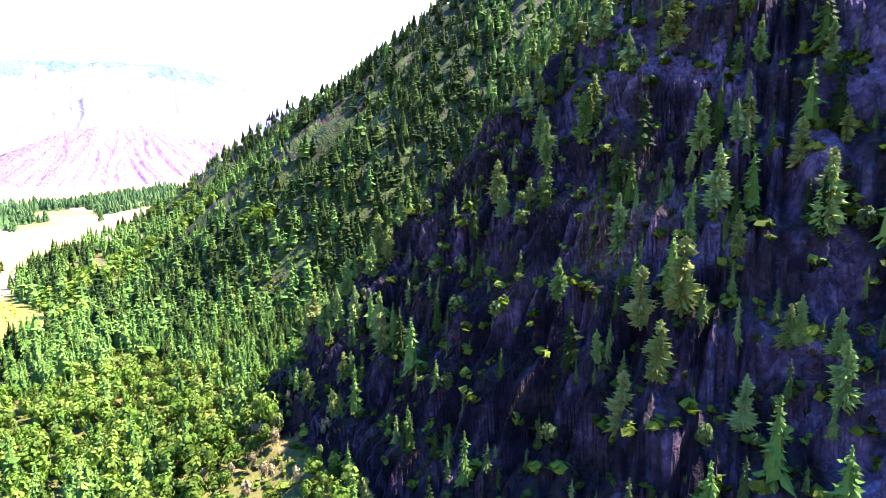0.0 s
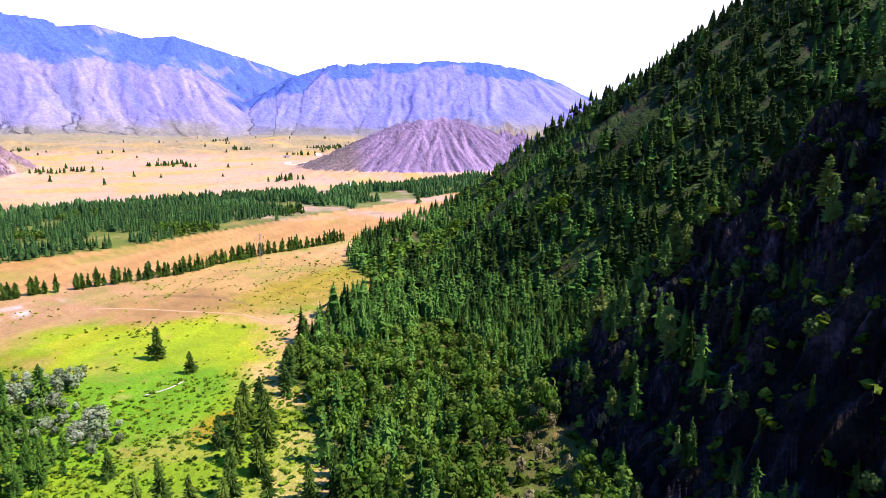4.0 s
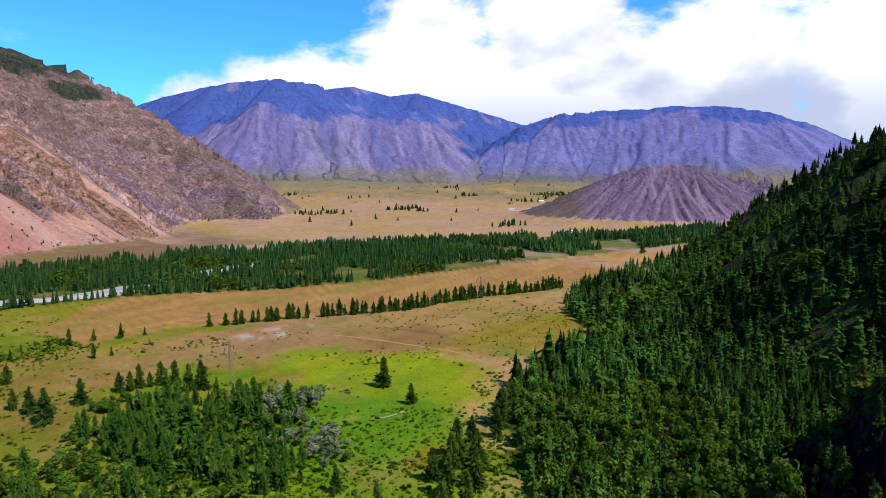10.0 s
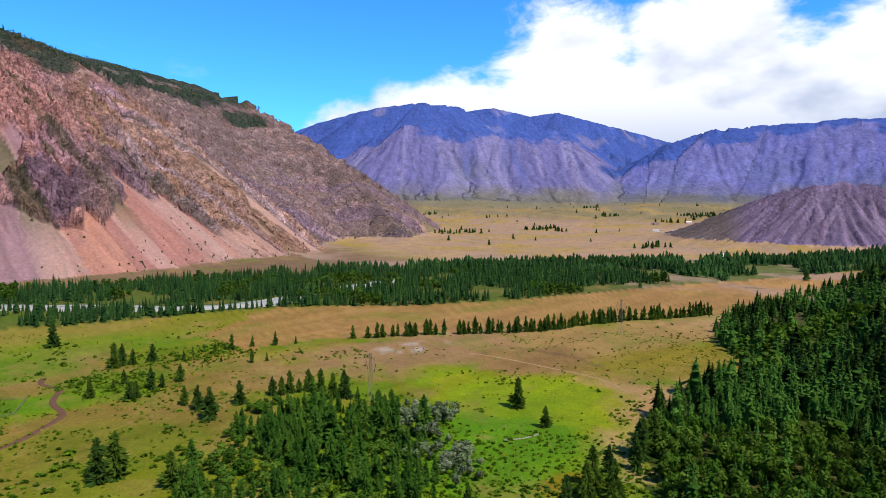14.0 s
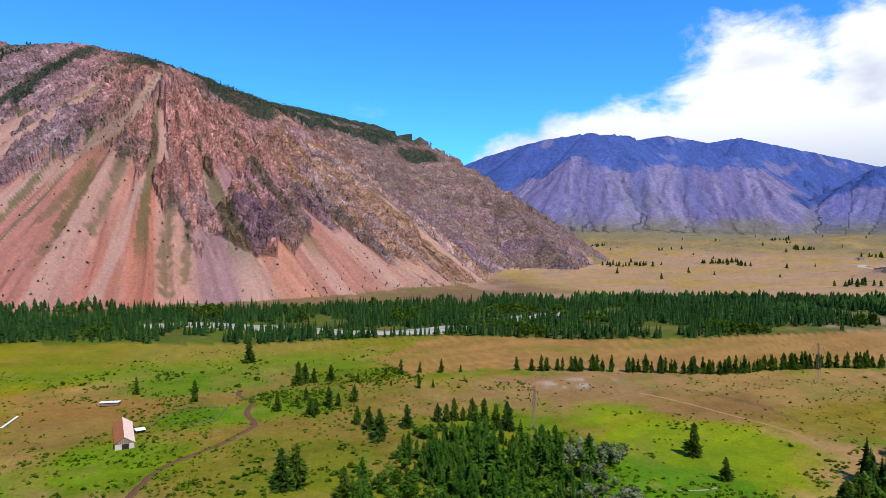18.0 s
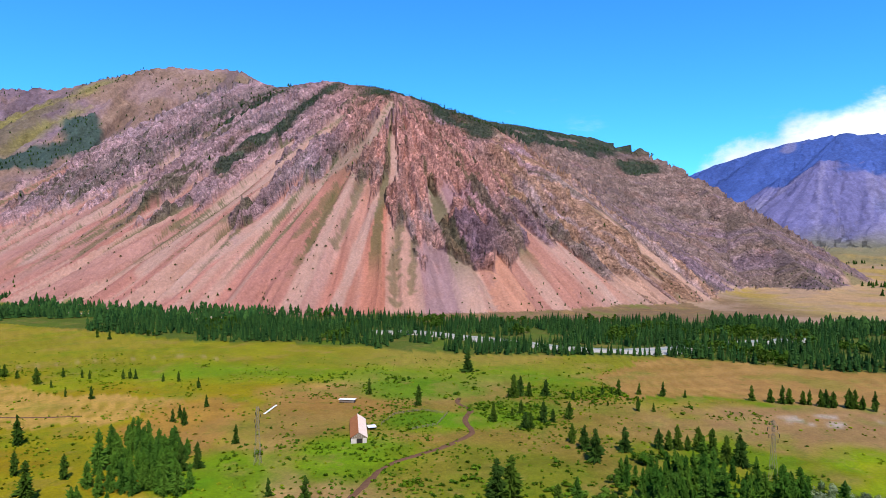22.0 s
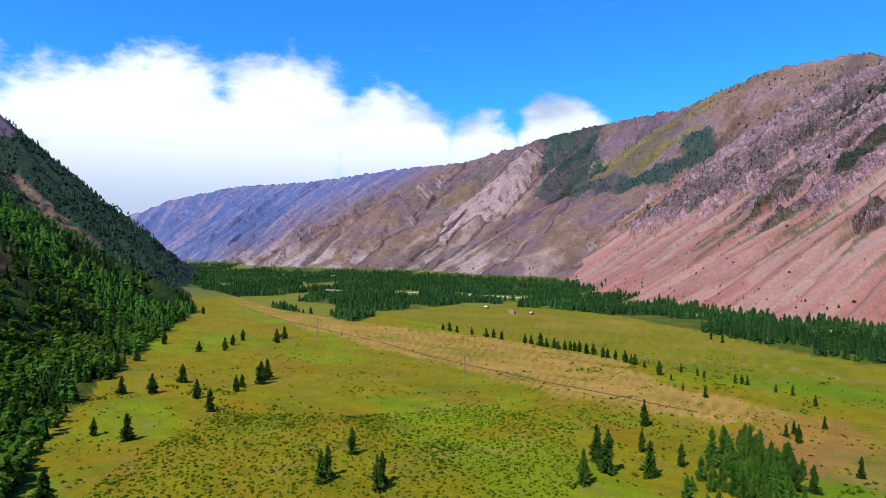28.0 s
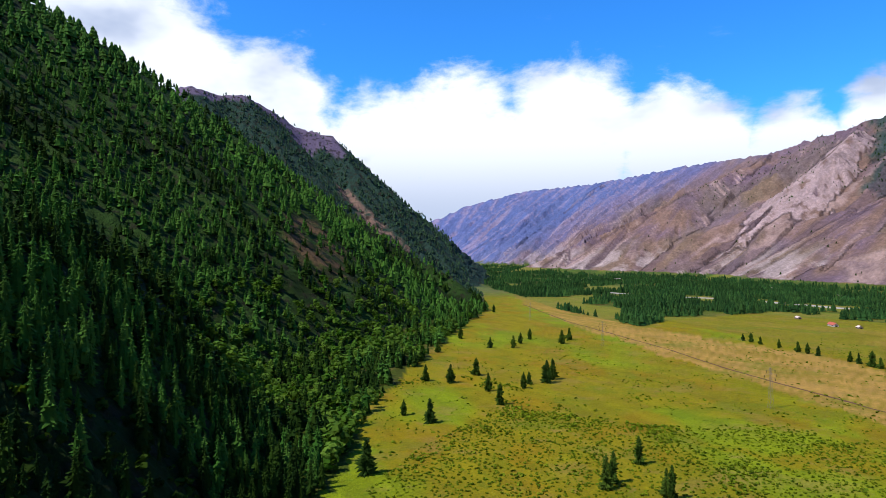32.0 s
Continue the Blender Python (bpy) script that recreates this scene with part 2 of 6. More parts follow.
# name: crest line, fall per metre, gully depth, gully width, crag height
RIDGES = [
    ("red", crest([(110.5, 2050, 14.2), (107.9, 1850, 13.5), (103.9, 1620, 14.3),
                   (99, 1420, 13.9), (95.2, 1450, 13.0), (89.3, 1600, 11.1), (83.3, 1820, 10.0), (79, 1900, 9.2), (76.1, 1880, 8.5),
                   (72.8, 1800, 6.3), (67.6, 1600, 2.3), (64.3, 1460, -1.1), (61.5, 1330, -3.9)]), 0.66, 16, 46, 36),
    ("red", crest([(97.5, 1400, 13.6), (93, 1370, 12.0), (88.7, 1310, 10.6), (84.5, 1210, 7.4), (80.5, 1130, 4.2), (76, 1060, -0.2), (72, 1000, -3.9)]), 0.8, 15, 34, 42),
    ("red", crest([(94, 1340, 10.5), (92.5, 1150, 6.6), (90.5, 1010, 3.2), (89, 940, -0.5)]), 0.85, 9, 24, 38),
    ("red", crest([(103.9, 1600, 13.6), (107.5, 1450, 8.6), (111, 1330, 4.2), (113.5, 1240, 0.3)]), 0.75, 9, 26, 36),
    ("red", crest([(112, 2000, 12.5), (116, 1760, 7.8), (119, 1600, 3.6), (121, 1490, 0.0)]), 0.7, 11, 30, 34),
    ("west", crest([(111, 2700, 14.6), (117.4, 2800, 14.3), (124.3, 3000, 11.8), (130.3, 3050, 11.0), (136.6, 3050, 9.7),
                    (143.1, 3200, 7.9), (149.8, 3600, 7.2), (156.3, 4000, 6.1), (163.5, 4500, 5.4), (171.4, 4750, 3.3)]), 0.62, 52, 90, 34),
    ("west", crest([(118, 2000, 5.6), (123, 2050, 4.9), (128, 2150, 4.6), (134, 2250, 4.7), (137, 2280, 3.4), (143, 2450, 1.9), (150, 2750, 0.4)]), 0.6, 11, 60, 12),
    ("west", crest([(137.0, 2900, 9.3), (138.5, 2700, 7.6), (140.5, 2500, 4.0), (142.5, 2350, 1.0)]), 0.8, 14, 34, 30),
    ("west", crest([(156.3, 3900, 6.0), (160, 3700, 3.0), (163, 3600, 0.5)]), 0.7, 20, 60, 25),
    ("west", crest([(142.5, 3150, 7.9), (149, 2950, 5.1), (154, 2850, 2.6), (159, 2800, 0.4), (162.5, 2750, -1.2)]), 0.6, 16, 60, 20),
    ("north", crest([(78, 4500, 5.0), (72.2, 4350, 6.1), (69.5, 4300, 6.8), (65.8, 4280, 7.75), (61, 4250, 8.45), (58, 4250, 8.25), (56, 4250, 7.6), (52, 4250, 6.7),
                     (48, 4250, 5.6), (44, 4250, 3.6)]), 0.62, 22, 160, 12),
    ("north", crest([(67.6, 3700, 2.6), (66.2, 3740, 4.2), (64.9, 3780, 5.3), (62.2, 3800, 6.5), (59, 3800, 6.3), (56, 3790, 5.9), (51.5, 3800, 5.4), (47.5, 3830, 5.1), (45.8, 3800, 3.8),
                     (44.6, 3760, 1.6)]), 0.72, 30, 70, 30),
    ("north", crest([(44.5, 3620, -0.3), (43.7, 3700, 2.0), (41.5, 3840, 3.3), (39.5, 3980, 4.45), (36.2, 4100, 5.55), (31.7, 4150, 5.95), (27.4, 4150, 6.0), (22.6, 4150, 5.85),
                     (19.6, 4200, 5.3), (17.1, 4250, 4.4), (14, 4300, 3.1), (8, 4350, 2.0)]), 0.6, 30, 110, 18),
    ("north", crest([(60, 4800, 7.0), (56.5, 4800, 8.0), (54.3, 4800, 8.2), (51, 4800, 7.4), (48.7, 4800, 7.7), (46, 4800, 6.95), (43.5, 4800, 6.25), (39.3, 4800, 5.0)]), 0.7, 16, 120, 12),
    ("mound", crest([(35.2, 1480, -4.2), (33.4, 1475, -2.8), (31.9, 1465, -0.5), (29.9, 1450, 0.9), (28.2, 1450, 1.15), (26.7, 1450, 1.2), (25, 1450, 1.05), (23.6, 1460, 0.6),
                     (21.6, 1470, 0.15), (19.7, 1470, 0.3), (17.7, 1490, -0.6), (15, 1520, -2.0)]), 0.45, 9, 20, 9),
    ("hill", [(-330, 790, -4), (-245, 765, 62), (-194, 745, 115), (-113, 721, 150), (-49, 708, 188), (8, 690, 225), (150, 640, 330),
              (480, 500, 440), (720, 260, 450), (720, 0, 450), (700, -350, 450)], 0.8, 9, 34, 10),
    ("hill", [(690, -350, 450), (620, -650, 450)] + crest([(203.5, 1010, 18.5), (200, 1050, 17.0), (196.8, 1080, 15.1), (193.4, 1110, 13.5), (189.5, 1130, 10.8), (186, 1140, 8.3), (182.7, 1150, 6.3),
                                                        (179, 1150, 3.9), (174, 1140, 0.3), (170, 1120, -1.9), (168.5, 1100, -3.8)]), 0.8, 8, 34, 8),
    ("hill", crest([(193.9, 1700, 13.2), (192.1, 1700, 13.9), (190, 1730, 13.2), (188, 1750, 13.5), (183.7, 1800, 11.2), (180.3, 1800, 10.2), (178.2, 1820, 7.5),
                    (174.7, 1900, 5.2), (172.1, 2000, 3.4), (169.6, 2200, 0.9), (167, 2500, -1.0)]), 0.95, 14, 40, 16),
    ("cliff", [(-52, 193, 6), (-30, 200, 40), (0, 208, 76), (34, 214, 112), (100, 190, 165), (200, 140, 225), (420, 70, 330)], 1.22, 7, 12, 18),
    ("hill", [(62, -40, 55), (100, -150, 92), (116, -250, 104), (116, -350, 92), (104, -440, 62)], 1.14, 7, 16, 6),
]
GROUPS = ["valley", "red", "west", "north", "mound", "hill", "cliff"]


CHUTES = [([(-1340, -180), (-1157, -198), (-1033, -257), (-882, -352), (-800, -400)], 13), ([(-1330, -165), (-1209, -166), (-1054, -141), (-923, -163), (-762, -173)], 8),
          ([(-1260, -270), (-1173, -329), (-1060, -381), (-946, -463)], 12), ([(-1420, -600), (-1352, -657), (-1206, -681), (-1031, -759)], 22),
          ([(-1194, -363), (-1091, -407), (-1019, -441), (-890, -482)], 15), ([(-1100, 60), (-1000, 120), (-900, 190), (-850, 215)], 7)]
SCRUB_LINES = [([(-1013, -228), (-939, -242), (-880, -258)], 8), ([(-1040, -190), (-917, -196), (-870, -200)], 7), ([(-940, -112), (-855, -114), (-770, -102)], 8), ([(-890, -90), (-794, -84)], 6),
               ([(-1100, -300), (-980, -372), (-900, -425)], 7), ([(-1080, 190), (-960, 290), (-920, 310)], 16), ([(-1200, -560), (-1080, -600), (-980, -640)], 16)]
RED_WOODS = [([(-1400, -110), (-1339, -54)], 34), ([(-1440, -30), (-1540, 80), (-1640, 180), (-1720, 290)], 36), ([(-1500, -350), (-1305, -406), (-1150, -478)], 20), ([(-1640, -520), (-1500, -560), (-1380, -600)], 22)]
SOUTH_ROCKS = [([(-15, -1610), (-60, -1565), (-110, -1535), (-155, -1512)], 24)]
WEST_WOODS = [([(-2170, -2080), (-2000, -1890), (-1860, -1740)], 120), ([(-1760, -1760), (-1700, -1560), (-1705, -1361), (-1800, -1180)], 55), ([(-1950, -1260), (-1760, -1130)], 50)]


def along(x, y, lines, ragged):
    """Share of ground within ragged strips along lines = [(points, half width)]."""
    best = np.zeros(x.shape)
    for pts, half in lines:
        best = np.maximum(best, step(1.25, 0.7, near_line(x, y, pts) / half + ragged))
    return best


FANS = [[(-900, 30), (-880, 44), (-722, 112), (-722, 8)], [(-930, 120), (-915, 150), (-770, 190), (-760, 150)], [(-985, -150), (-890, -205), (-735, -195), (-735, -90), (-900, -120)]]


def scree_share(x, y, across, down, rise):
    """Where the red mountain lies under loose scree (1) and where bare rock stands out (0)."""
    az = np.degrees(np.arctan2(-x, y))
    low = 1 - np.clip(rise / 320, 0, 1)
    tongue = fbm(across / 52, down / 2200, 3, 112, 0.6)
    v = 1.7 * low - 0.92 + 0.95 * tongue + 0.3 * fbm(across / 16, down / 140, 3, 111, 0.6) + 0.35 * fbm(x / 90, y / 90, 4, 114, 0.6)
    v = v + 0.3 * step(98, 103, az) - 0.42 * step(95, 89, az) - 0.5 * step(76, 70, az)
    v = v - 1.2 * step(1.25, 0.7, np.hypot((x + 925) / 62, (y + 8) / 52) + 0.3 * fbm(x / 25, y / 25, 3, 115))
    v = v + 1.3 * along(x, y, CHUTES, 0.5 * fbm(x / 18, y / 18, 3, 117))
    for fan in FANS:
        v = np.maximum(v, 1.2 * inside(x + 6 * tongue, y + 10 * tongue, fan) - 0.4)
    return step(0.0, 0.13, v)


RED_CREST = [(-p[0], p[1]) for p in ((1920, -718), (1573, -389), (1388, -183))]


def red_fall(x, y):
    """The red mountain's fall lines: straight down from its crest, and fanning out from the summit at the crest's end."""
    best, across, s0 = np.full(x.shape, 1e9), np.zeros(x.shape), 0.0
    for k, ((ax, ay), (bx, by)) in enumerate(zip(RED_CREST, RED_CREST[1:])):
        ux, uy = bx - ax, by - ay
        ll = math.hypot(ux, uy)
        u = ((x - ax) * ux + (y - ay) * uy) / ll ** 2
        u = np.clip(u, -9, 1) if k == 0 else np.clip(u, 0, 1)
        dx, dy = x - ax - u * ux, y - ay - u * uy
        d = np.hypot(dx, dy)
        turn = np.arctan2(dx * uy - dy * ux, dx * ux + dy * uy + 1e-6)
        c = s0 + u * ll + (u >= 1) * (k == 1) * 520 * (math.pi / 2 - turn)
        more = d < best
        best, across = np.where(more, d, best), np.where(more, c, across)
        s0 += ll
    return across


def land(x, y):
    """Height, group, fall-line coordinate, distance from the crest, height above the valley and ridge of each point."""
    floor = 1.2 * fbm(x / 90, y / 90, 3, 5) + 0.25 * fbm(x / 14, y / 14, 2, 6)
    far = step(1300, 3600, y - 0.6 * x)
    floor = floor + 32 * far + 46 * step(1700, 2300, y - 0.4 * x) * (0.55 - np.abs(fbm(x / 380, y / 380, 4, 8)))
    floor = floor + 26 * step(1400, 4600, -y)
    best, across, down = np.full(x.shape, -1e9), np.zeros(x.shape), np.zeros(x.shape)
    ridge = np.zeros(x.shape, int)
    wob = 30 * fbm(x / 260, y / 260, 2, 30)
    red_across = red_fall(x, y) + 0.5 * wob
    for k, (name, pts, fall, depth, width, crag) in enumerate(RIDGES):
        s0, rb, rc, rd = 0.0, np.full(x.shape, -1e9), np.zeros(x.shape), np.zeros(x.shape)
        for (ax, ay, az), (bx, by, bz) in zip(pts, pts[1:]):
            ux, uy = bx - ax, by - ay
            ll = math.hypot(ux, uy)
            u = np.clip(((x - ax) * ux + (y - ay) * uy) / ll ** 2, 0, 1)
            dx, dy = x - ax - u * ux, y - ay - u * uy
            d = np.hypot(dx, dy)
            h = az + (bz - az) * u - fall * d
            turn = np.arctan2(dx * uy - dy * ux, dx * ux + dy * uy + 1e-6)
            more = h > rb
            c = s0 + u * ll + 260 * (np.abs(turn) - math.pi / 2) * np.sign(u - 0.5) * -1 * ((u <= 0) | (u >= 1))
            rb, rc, rd = np.where(more, h, rb), np.where(more, c, rc), np.where(more, d, rd)
            s0 += ll
        if name == "red":
            rc = red_across - wob
        g = fbm((rc + wob) / width, rd / (width * 9), 4, 50 + k, 0.6)
        rb = rb + depth * (0.4 - 2 * np.abs(g)) * step(0, 4 * width, rd)
        more = rb > best
        best, across, down = np.where(more, rb, best), np.where(more, rc + wob, across), np.where(more, rd, down)
        ridge = np.where(more, k, ridge)
    group = np.array([GROUPS.index(r[0]) for r in RIDGES])[ridge]
    # crags: broken rock where no scree lies
    crag = np.array([r[5] for r in RIDGES], float)[ridge]
    bare = np.where(group == 1, 1 - scree_share(x, y, across, down, best), 0.55)
    bare = bare * np.where(group == 1, 0.5 + 0.5 * step(76, 86, np.degrees(np.arctan2(-x, y))), 1.0) * np.where(ridge <= 1, 0.05 + 0.95 * step(15, 110, down), 1.0)
    size = np.where(group == 3, 2.2, np.where(group >= 4, 0.45, 1.0))
    rough = 0.5 - 1.4 * np.abs(fbm(across / (34 * size), down / (70 * size), 5, 94, 0.66)) + 0.5 * fbm(x / (32 * size), y / (32 * size), 5, 93, 0.68)
    best = best + crag * bare * rough * step(-10, 60, best - floor)
    # the cliff falls in ledges
    ledge = (best / 17.0 + 0.9 * fbm(x / 60, y / 60, 3, 91))
    part = ledge - np.floor(ledge)
    best = np.where(group == 6, best + 8.0 * (step(0.25, 0.75, part) - part), best)
    soft = np.choose(group, [6.0, 6.0, 20.0, 85.0, 14.0, 6.0, 6.0])
    over = (best - floor) / soft
    rise = soft * np.where(over > 20, over, np.log1p(np.exp(np.minimum(over, 20))))
    group = np.where(rise < np.minimum(soft * 0.9, 24.0), 0, group)
    return floor + rise, group, across, down, rise, ridge


def ground_z(x, y):
    return land(np.asarray(x, float), np.asarray(y, float))[0]


def mixc(a, b, f):
    f = np.clip(f, 0, 1)[:, None]
    return np.asarray(a, float) * (1 - f) + np.asarray(b, float) * f


BELT = [(-384, 940), (-429, 526), (-436, 352), (-461, 253), (-509, 155), (-511, -4), (-561, -146), (-570, -260), (-639, -420), (-694, -565),
        (-700, -680), (-609, -842), (-448, -785), (-366, -712), (-347, -963), (-384, -1374), (-400, -2300), (-500, -3300), (-1500, -3300), (-1650, -2400), (-1300, -1500),
        (-1120, -810), (-800, -469), (-745, -130), (-735, 105), (-742, 265), (-733, 405), (-635, 674), (-470, 1120)]
WOODS = [(-110, 138), (-146, 180), (-176, 210), (-184, 240), (-190, 300), (-257, 360), (-300, 452), (-330, 640), (-350, 850), (850, 850), (850, -2600),
         (-420, -2600), (-315, -1354), (-232, -955), (-100, -611), (-80, -545), (-30, -405), (0, -268), (28, -150), (30, 0), (-30, 60), (-70, 98)]
FIELD = [(-325, -1056), (-293, -781), (-288, -562), (-283, -404), (-288, -281), (-298, -195), (-355, -160), (-365, -270), (-413, -335),
         (-420, -496), (-384, -589), (-369, -812), (-390, -1380)]
BROWN = [(-505, 150), (-462, 245), (-438, 350), (-430, 520), (-385, 920), (-350, 850), (-320, 640), (-300, 420), (-330, 300), (-345, 235), (-372, 150), (-372, 90), (-430, 80)]


def near_line(x, y, pts):
    """Distance to a polyline."""
    best = np.full(x.shape, 1e9)
    for (ax, ay), (bx, by) in zip(pts, pts[1:]):
        ux, uy = bx - ax, by - ay
        u = np.clip(((x - ax) * ux + (y - ay) * uy) / (ux * ux + uy * uy), 0, 1)
        best = np.minimum(best, np.hypot(x - ax - u * ux, y - ay - u * uy))
    return best


def blob(x, y, cx, cy, rx, ry, ragged):
    return step(1.25, 0.7, np.hypot((x - cx) / rx, (y - cy) / ry) + ragged)


def valley_zones(x, y, c, n1, n2, n3):
    """Meadow, field, dry knolls and wet green hollows of the valley floor."""
    rag = 0.35 * n2 + 0.2 * n3
    wx, wy = x + 14 * n2 + 5 * n3, y + 14 * n1 + 5 * n3
    tan, pink, brown, rust = (0.37, 0.215, 0.09), (0.36, 0.225, 0.13), (0.32, 0.172, 0.065), (0.25, 0.125, 0.035)
    green, lime, olive, straw = (0.10, 0.21, 0.005), (0.205, 0.26, 0.005), (0.235, 0.195, 0.006), (0.33, 0.215, 0.055)
    streak = fbm((x + 0.25 * y) / 5, (y - 0.25 * x) / 60, 3, 121)
    # far plains
    c = mixc(c, pink, step(430, 620, y - 0.35 * x + 60 * n1) * 0.85)
    c = mixc(c, mixc((0.20, 0.16, 0.075), (0.27, 0.185, 0.10), step(-0.2, 0.3, n1)), step(1750, 2050, y - 0.35 * x + 150 * n1) * 0.9)
    # south: yellow-green meadow between the hill and the field
    c = mixc(c, olive, step(-60, -150, y + 20 * n2) * 0.9)
    c = mixc(c, lime, step(0.0, 0.35, fbm(x / 60, y / 130, 3, 122)) * step(-60, -150, y) * 0.75)
    c = mixc(c, (0.27, 0.165, 0.03), step(0.05, 0.35, fbm(x / 28, y / 40, 4, 123)) * step(-60, -150, y) * 0.6)
    c = mixc(c, straw, inside(wx, wy, FIELD) * 0.85)
    c = mixc(c, (0.45, 0.265, 0.09), inside(wx, wy, FIELD) * step(-0.3, 0.25, streak + 0.3 * n1) * step(-1050, -900, y) * 0.8)
    c = mixc(c, (0.215, 0.185, 0.03), step(-418, -450, wx) * step(560, 350, y) * 0.8)
    c = mixc(c, straw, step(-440, -520, wx) * step(0.0, 0.3, n1) * 0.6)
    c = mixc(c, green, step(-395, -420, wx) * step(-480, -440, wx) * step(-330, -200, y) * step(120, 30, y) * 0.6)
    # north: brown strip by the woods, dry knoll, green basin
    c = mixc(c, brown, inside(wx, wy, BROWN) * 0.85)
    c = mixc(c, tan, inside(wx, wy, BROWN) * step(-0.2, 0.4, streak) * 0.5)
    c = mixc(c, (0.31, 0.18, 0.09), blob(x, y, -318, 190, 46, 85, rag) * 0.9)
    c = mixc(c, (0.42, 0.34, 0.29), blob(x, y, -330, 180, 14, 26, rag) * step(0.0, 0.3, n3 + 0.4 * streak) * 0.8)
    c = mixc(c, (0.31, 0.195, 0.075), blob(x, y, -275, 290, 60, 80, rag) * 0.9)
    c = mixc(c, (0.20, 0.16, 0.02), blob(x, y, -225, 300, 34, 80, rag) * 0.8)
    c = mixc(c, (0.215, 0.125, 0.05), blob(x, y, -268, 215, 30, 38, rag) * 0.8)
    c = mixc(c, lime, blob(x, y, -215, 172, 42, 44, rag) * 0.95)
    c = mixc(c, lime, blob(x, y, -265, 165, 30, 22, rag) * 0.7)
    c = mixc(c, green, blob(x, y, -185, 140, 30, 26, rag) * 0.8)
    c = mixc(c, green, blob(x, y, -170, 105, 75, 58, rag) * 0.85)
    c = mixc(c, (0.145, 0.18, 0.01), blob(x, y, -235, 45, 50, 60, rag) * 0.75)
    c = mixc(c, (0.25, 0.155, 0.02), blob(x, y, -143, 133, 8, 12, rag) * 0.8)
    # round the barn: rust-brown dry ground and green wet grass
    c = mixc(c, (0.225, 0.145, 0.045), blob(x, y, -320, -20, 85, 110, rag) * 0.75)
    c = mixc(c, (0.36, 0.19, 0.06), blob(x, y, -318, -150, 50, 26, rag) * 0.85)
    c = mixc(c, (0.37, 0.20, 0.07), blob(x, y, -262, -25, 34, 14, rag) * 0.8)
    c = mixc(c, (0.36, 0.20, 0.075), blob(x, y, -372, -92, 30, 40, rag) * 0.8)
    c = mixc(c, (0.33, 0.18, 0.065), blob(x, y, -292, -128, 34, 10, rag) * 0.85)
    c = mixc(c, (0.28, 0.15, 0.05), blob(x, y, -345, -75, 22, 40, rag) * 0.7)
    c = mixc(c, (0.14, 0.22, 0.010), blob(x, y, -268, -55, 30, 30, rag) * 0.95)
    c = mixc(c, (0.12, 0.21, 0.010), blob(x, y, -322, 0, 14, 40, rag) * 0.85)
    c = mixc(c, (0.085, 0.11, 0.02), blob(x, y, -322, -32, 16, 14, rag) * 0.8)
    c = mixc(c, green, blob(x, y, -318, -28, 20, 24, rag) * 0.5)
    c = mixc(c, (0.10, 0.19, 0.015), blob(x, y, -392, -38, 28, 42, rag) * 0.85)
    c = mixc(c, (0.10, 0.18, 0.015), blob(x, y, -345, 20, 20, 30, rag) * 0.7)
    c = mixc(c, green, blob(x, y, -235, -100, 34, 24, rag) * 0.8)
    c = mixc(c, (0.15, 0.165, 0.02), blob(x, y, -250, 0, 36, 40, rag) * 0.7)
    # ditch across the field, and worn paths
    c = mixc(c, (0.36, 0.26, 0.12), step(2.2, 0.8, near_line(x + 2 * n3, y, [(-425, -360), (-470, -300), (-500, -230), (-480, -200)])) * 0.6)
    c = mixc(c, (0.12, 0.07, 0.04), step(2.5, 0.8, near_line(x + 2 * n3, y, [(-300, 230), (-262, 245), (-235, 242)])) * 0.6)
    # stony ground between the woods and the western foot
    c = mixc(c, (0.19, 0.115, 0.075), step(-690, -740, wx) * step(-500, -420, y) * step(480, 380, y) * 0.9)
    # darker ground of the far southern floor and under the river and hill woods
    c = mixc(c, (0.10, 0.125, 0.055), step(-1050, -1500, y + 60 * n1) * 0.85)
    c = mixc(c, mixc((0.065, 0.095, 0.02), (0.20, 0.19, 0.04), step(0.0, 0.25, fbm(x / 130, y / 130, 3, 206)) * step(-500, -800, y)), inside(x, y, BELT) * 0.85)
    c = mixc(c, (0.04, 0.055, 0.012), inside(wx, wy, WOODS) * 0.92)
    c = c.mean(1)[:, None] + 1.16 * (c - c.mean(1)[:, None])
    return np.maximum(c, 0.003) * (1 + 0.2 * streak + 0.16 * n3)[:, None]


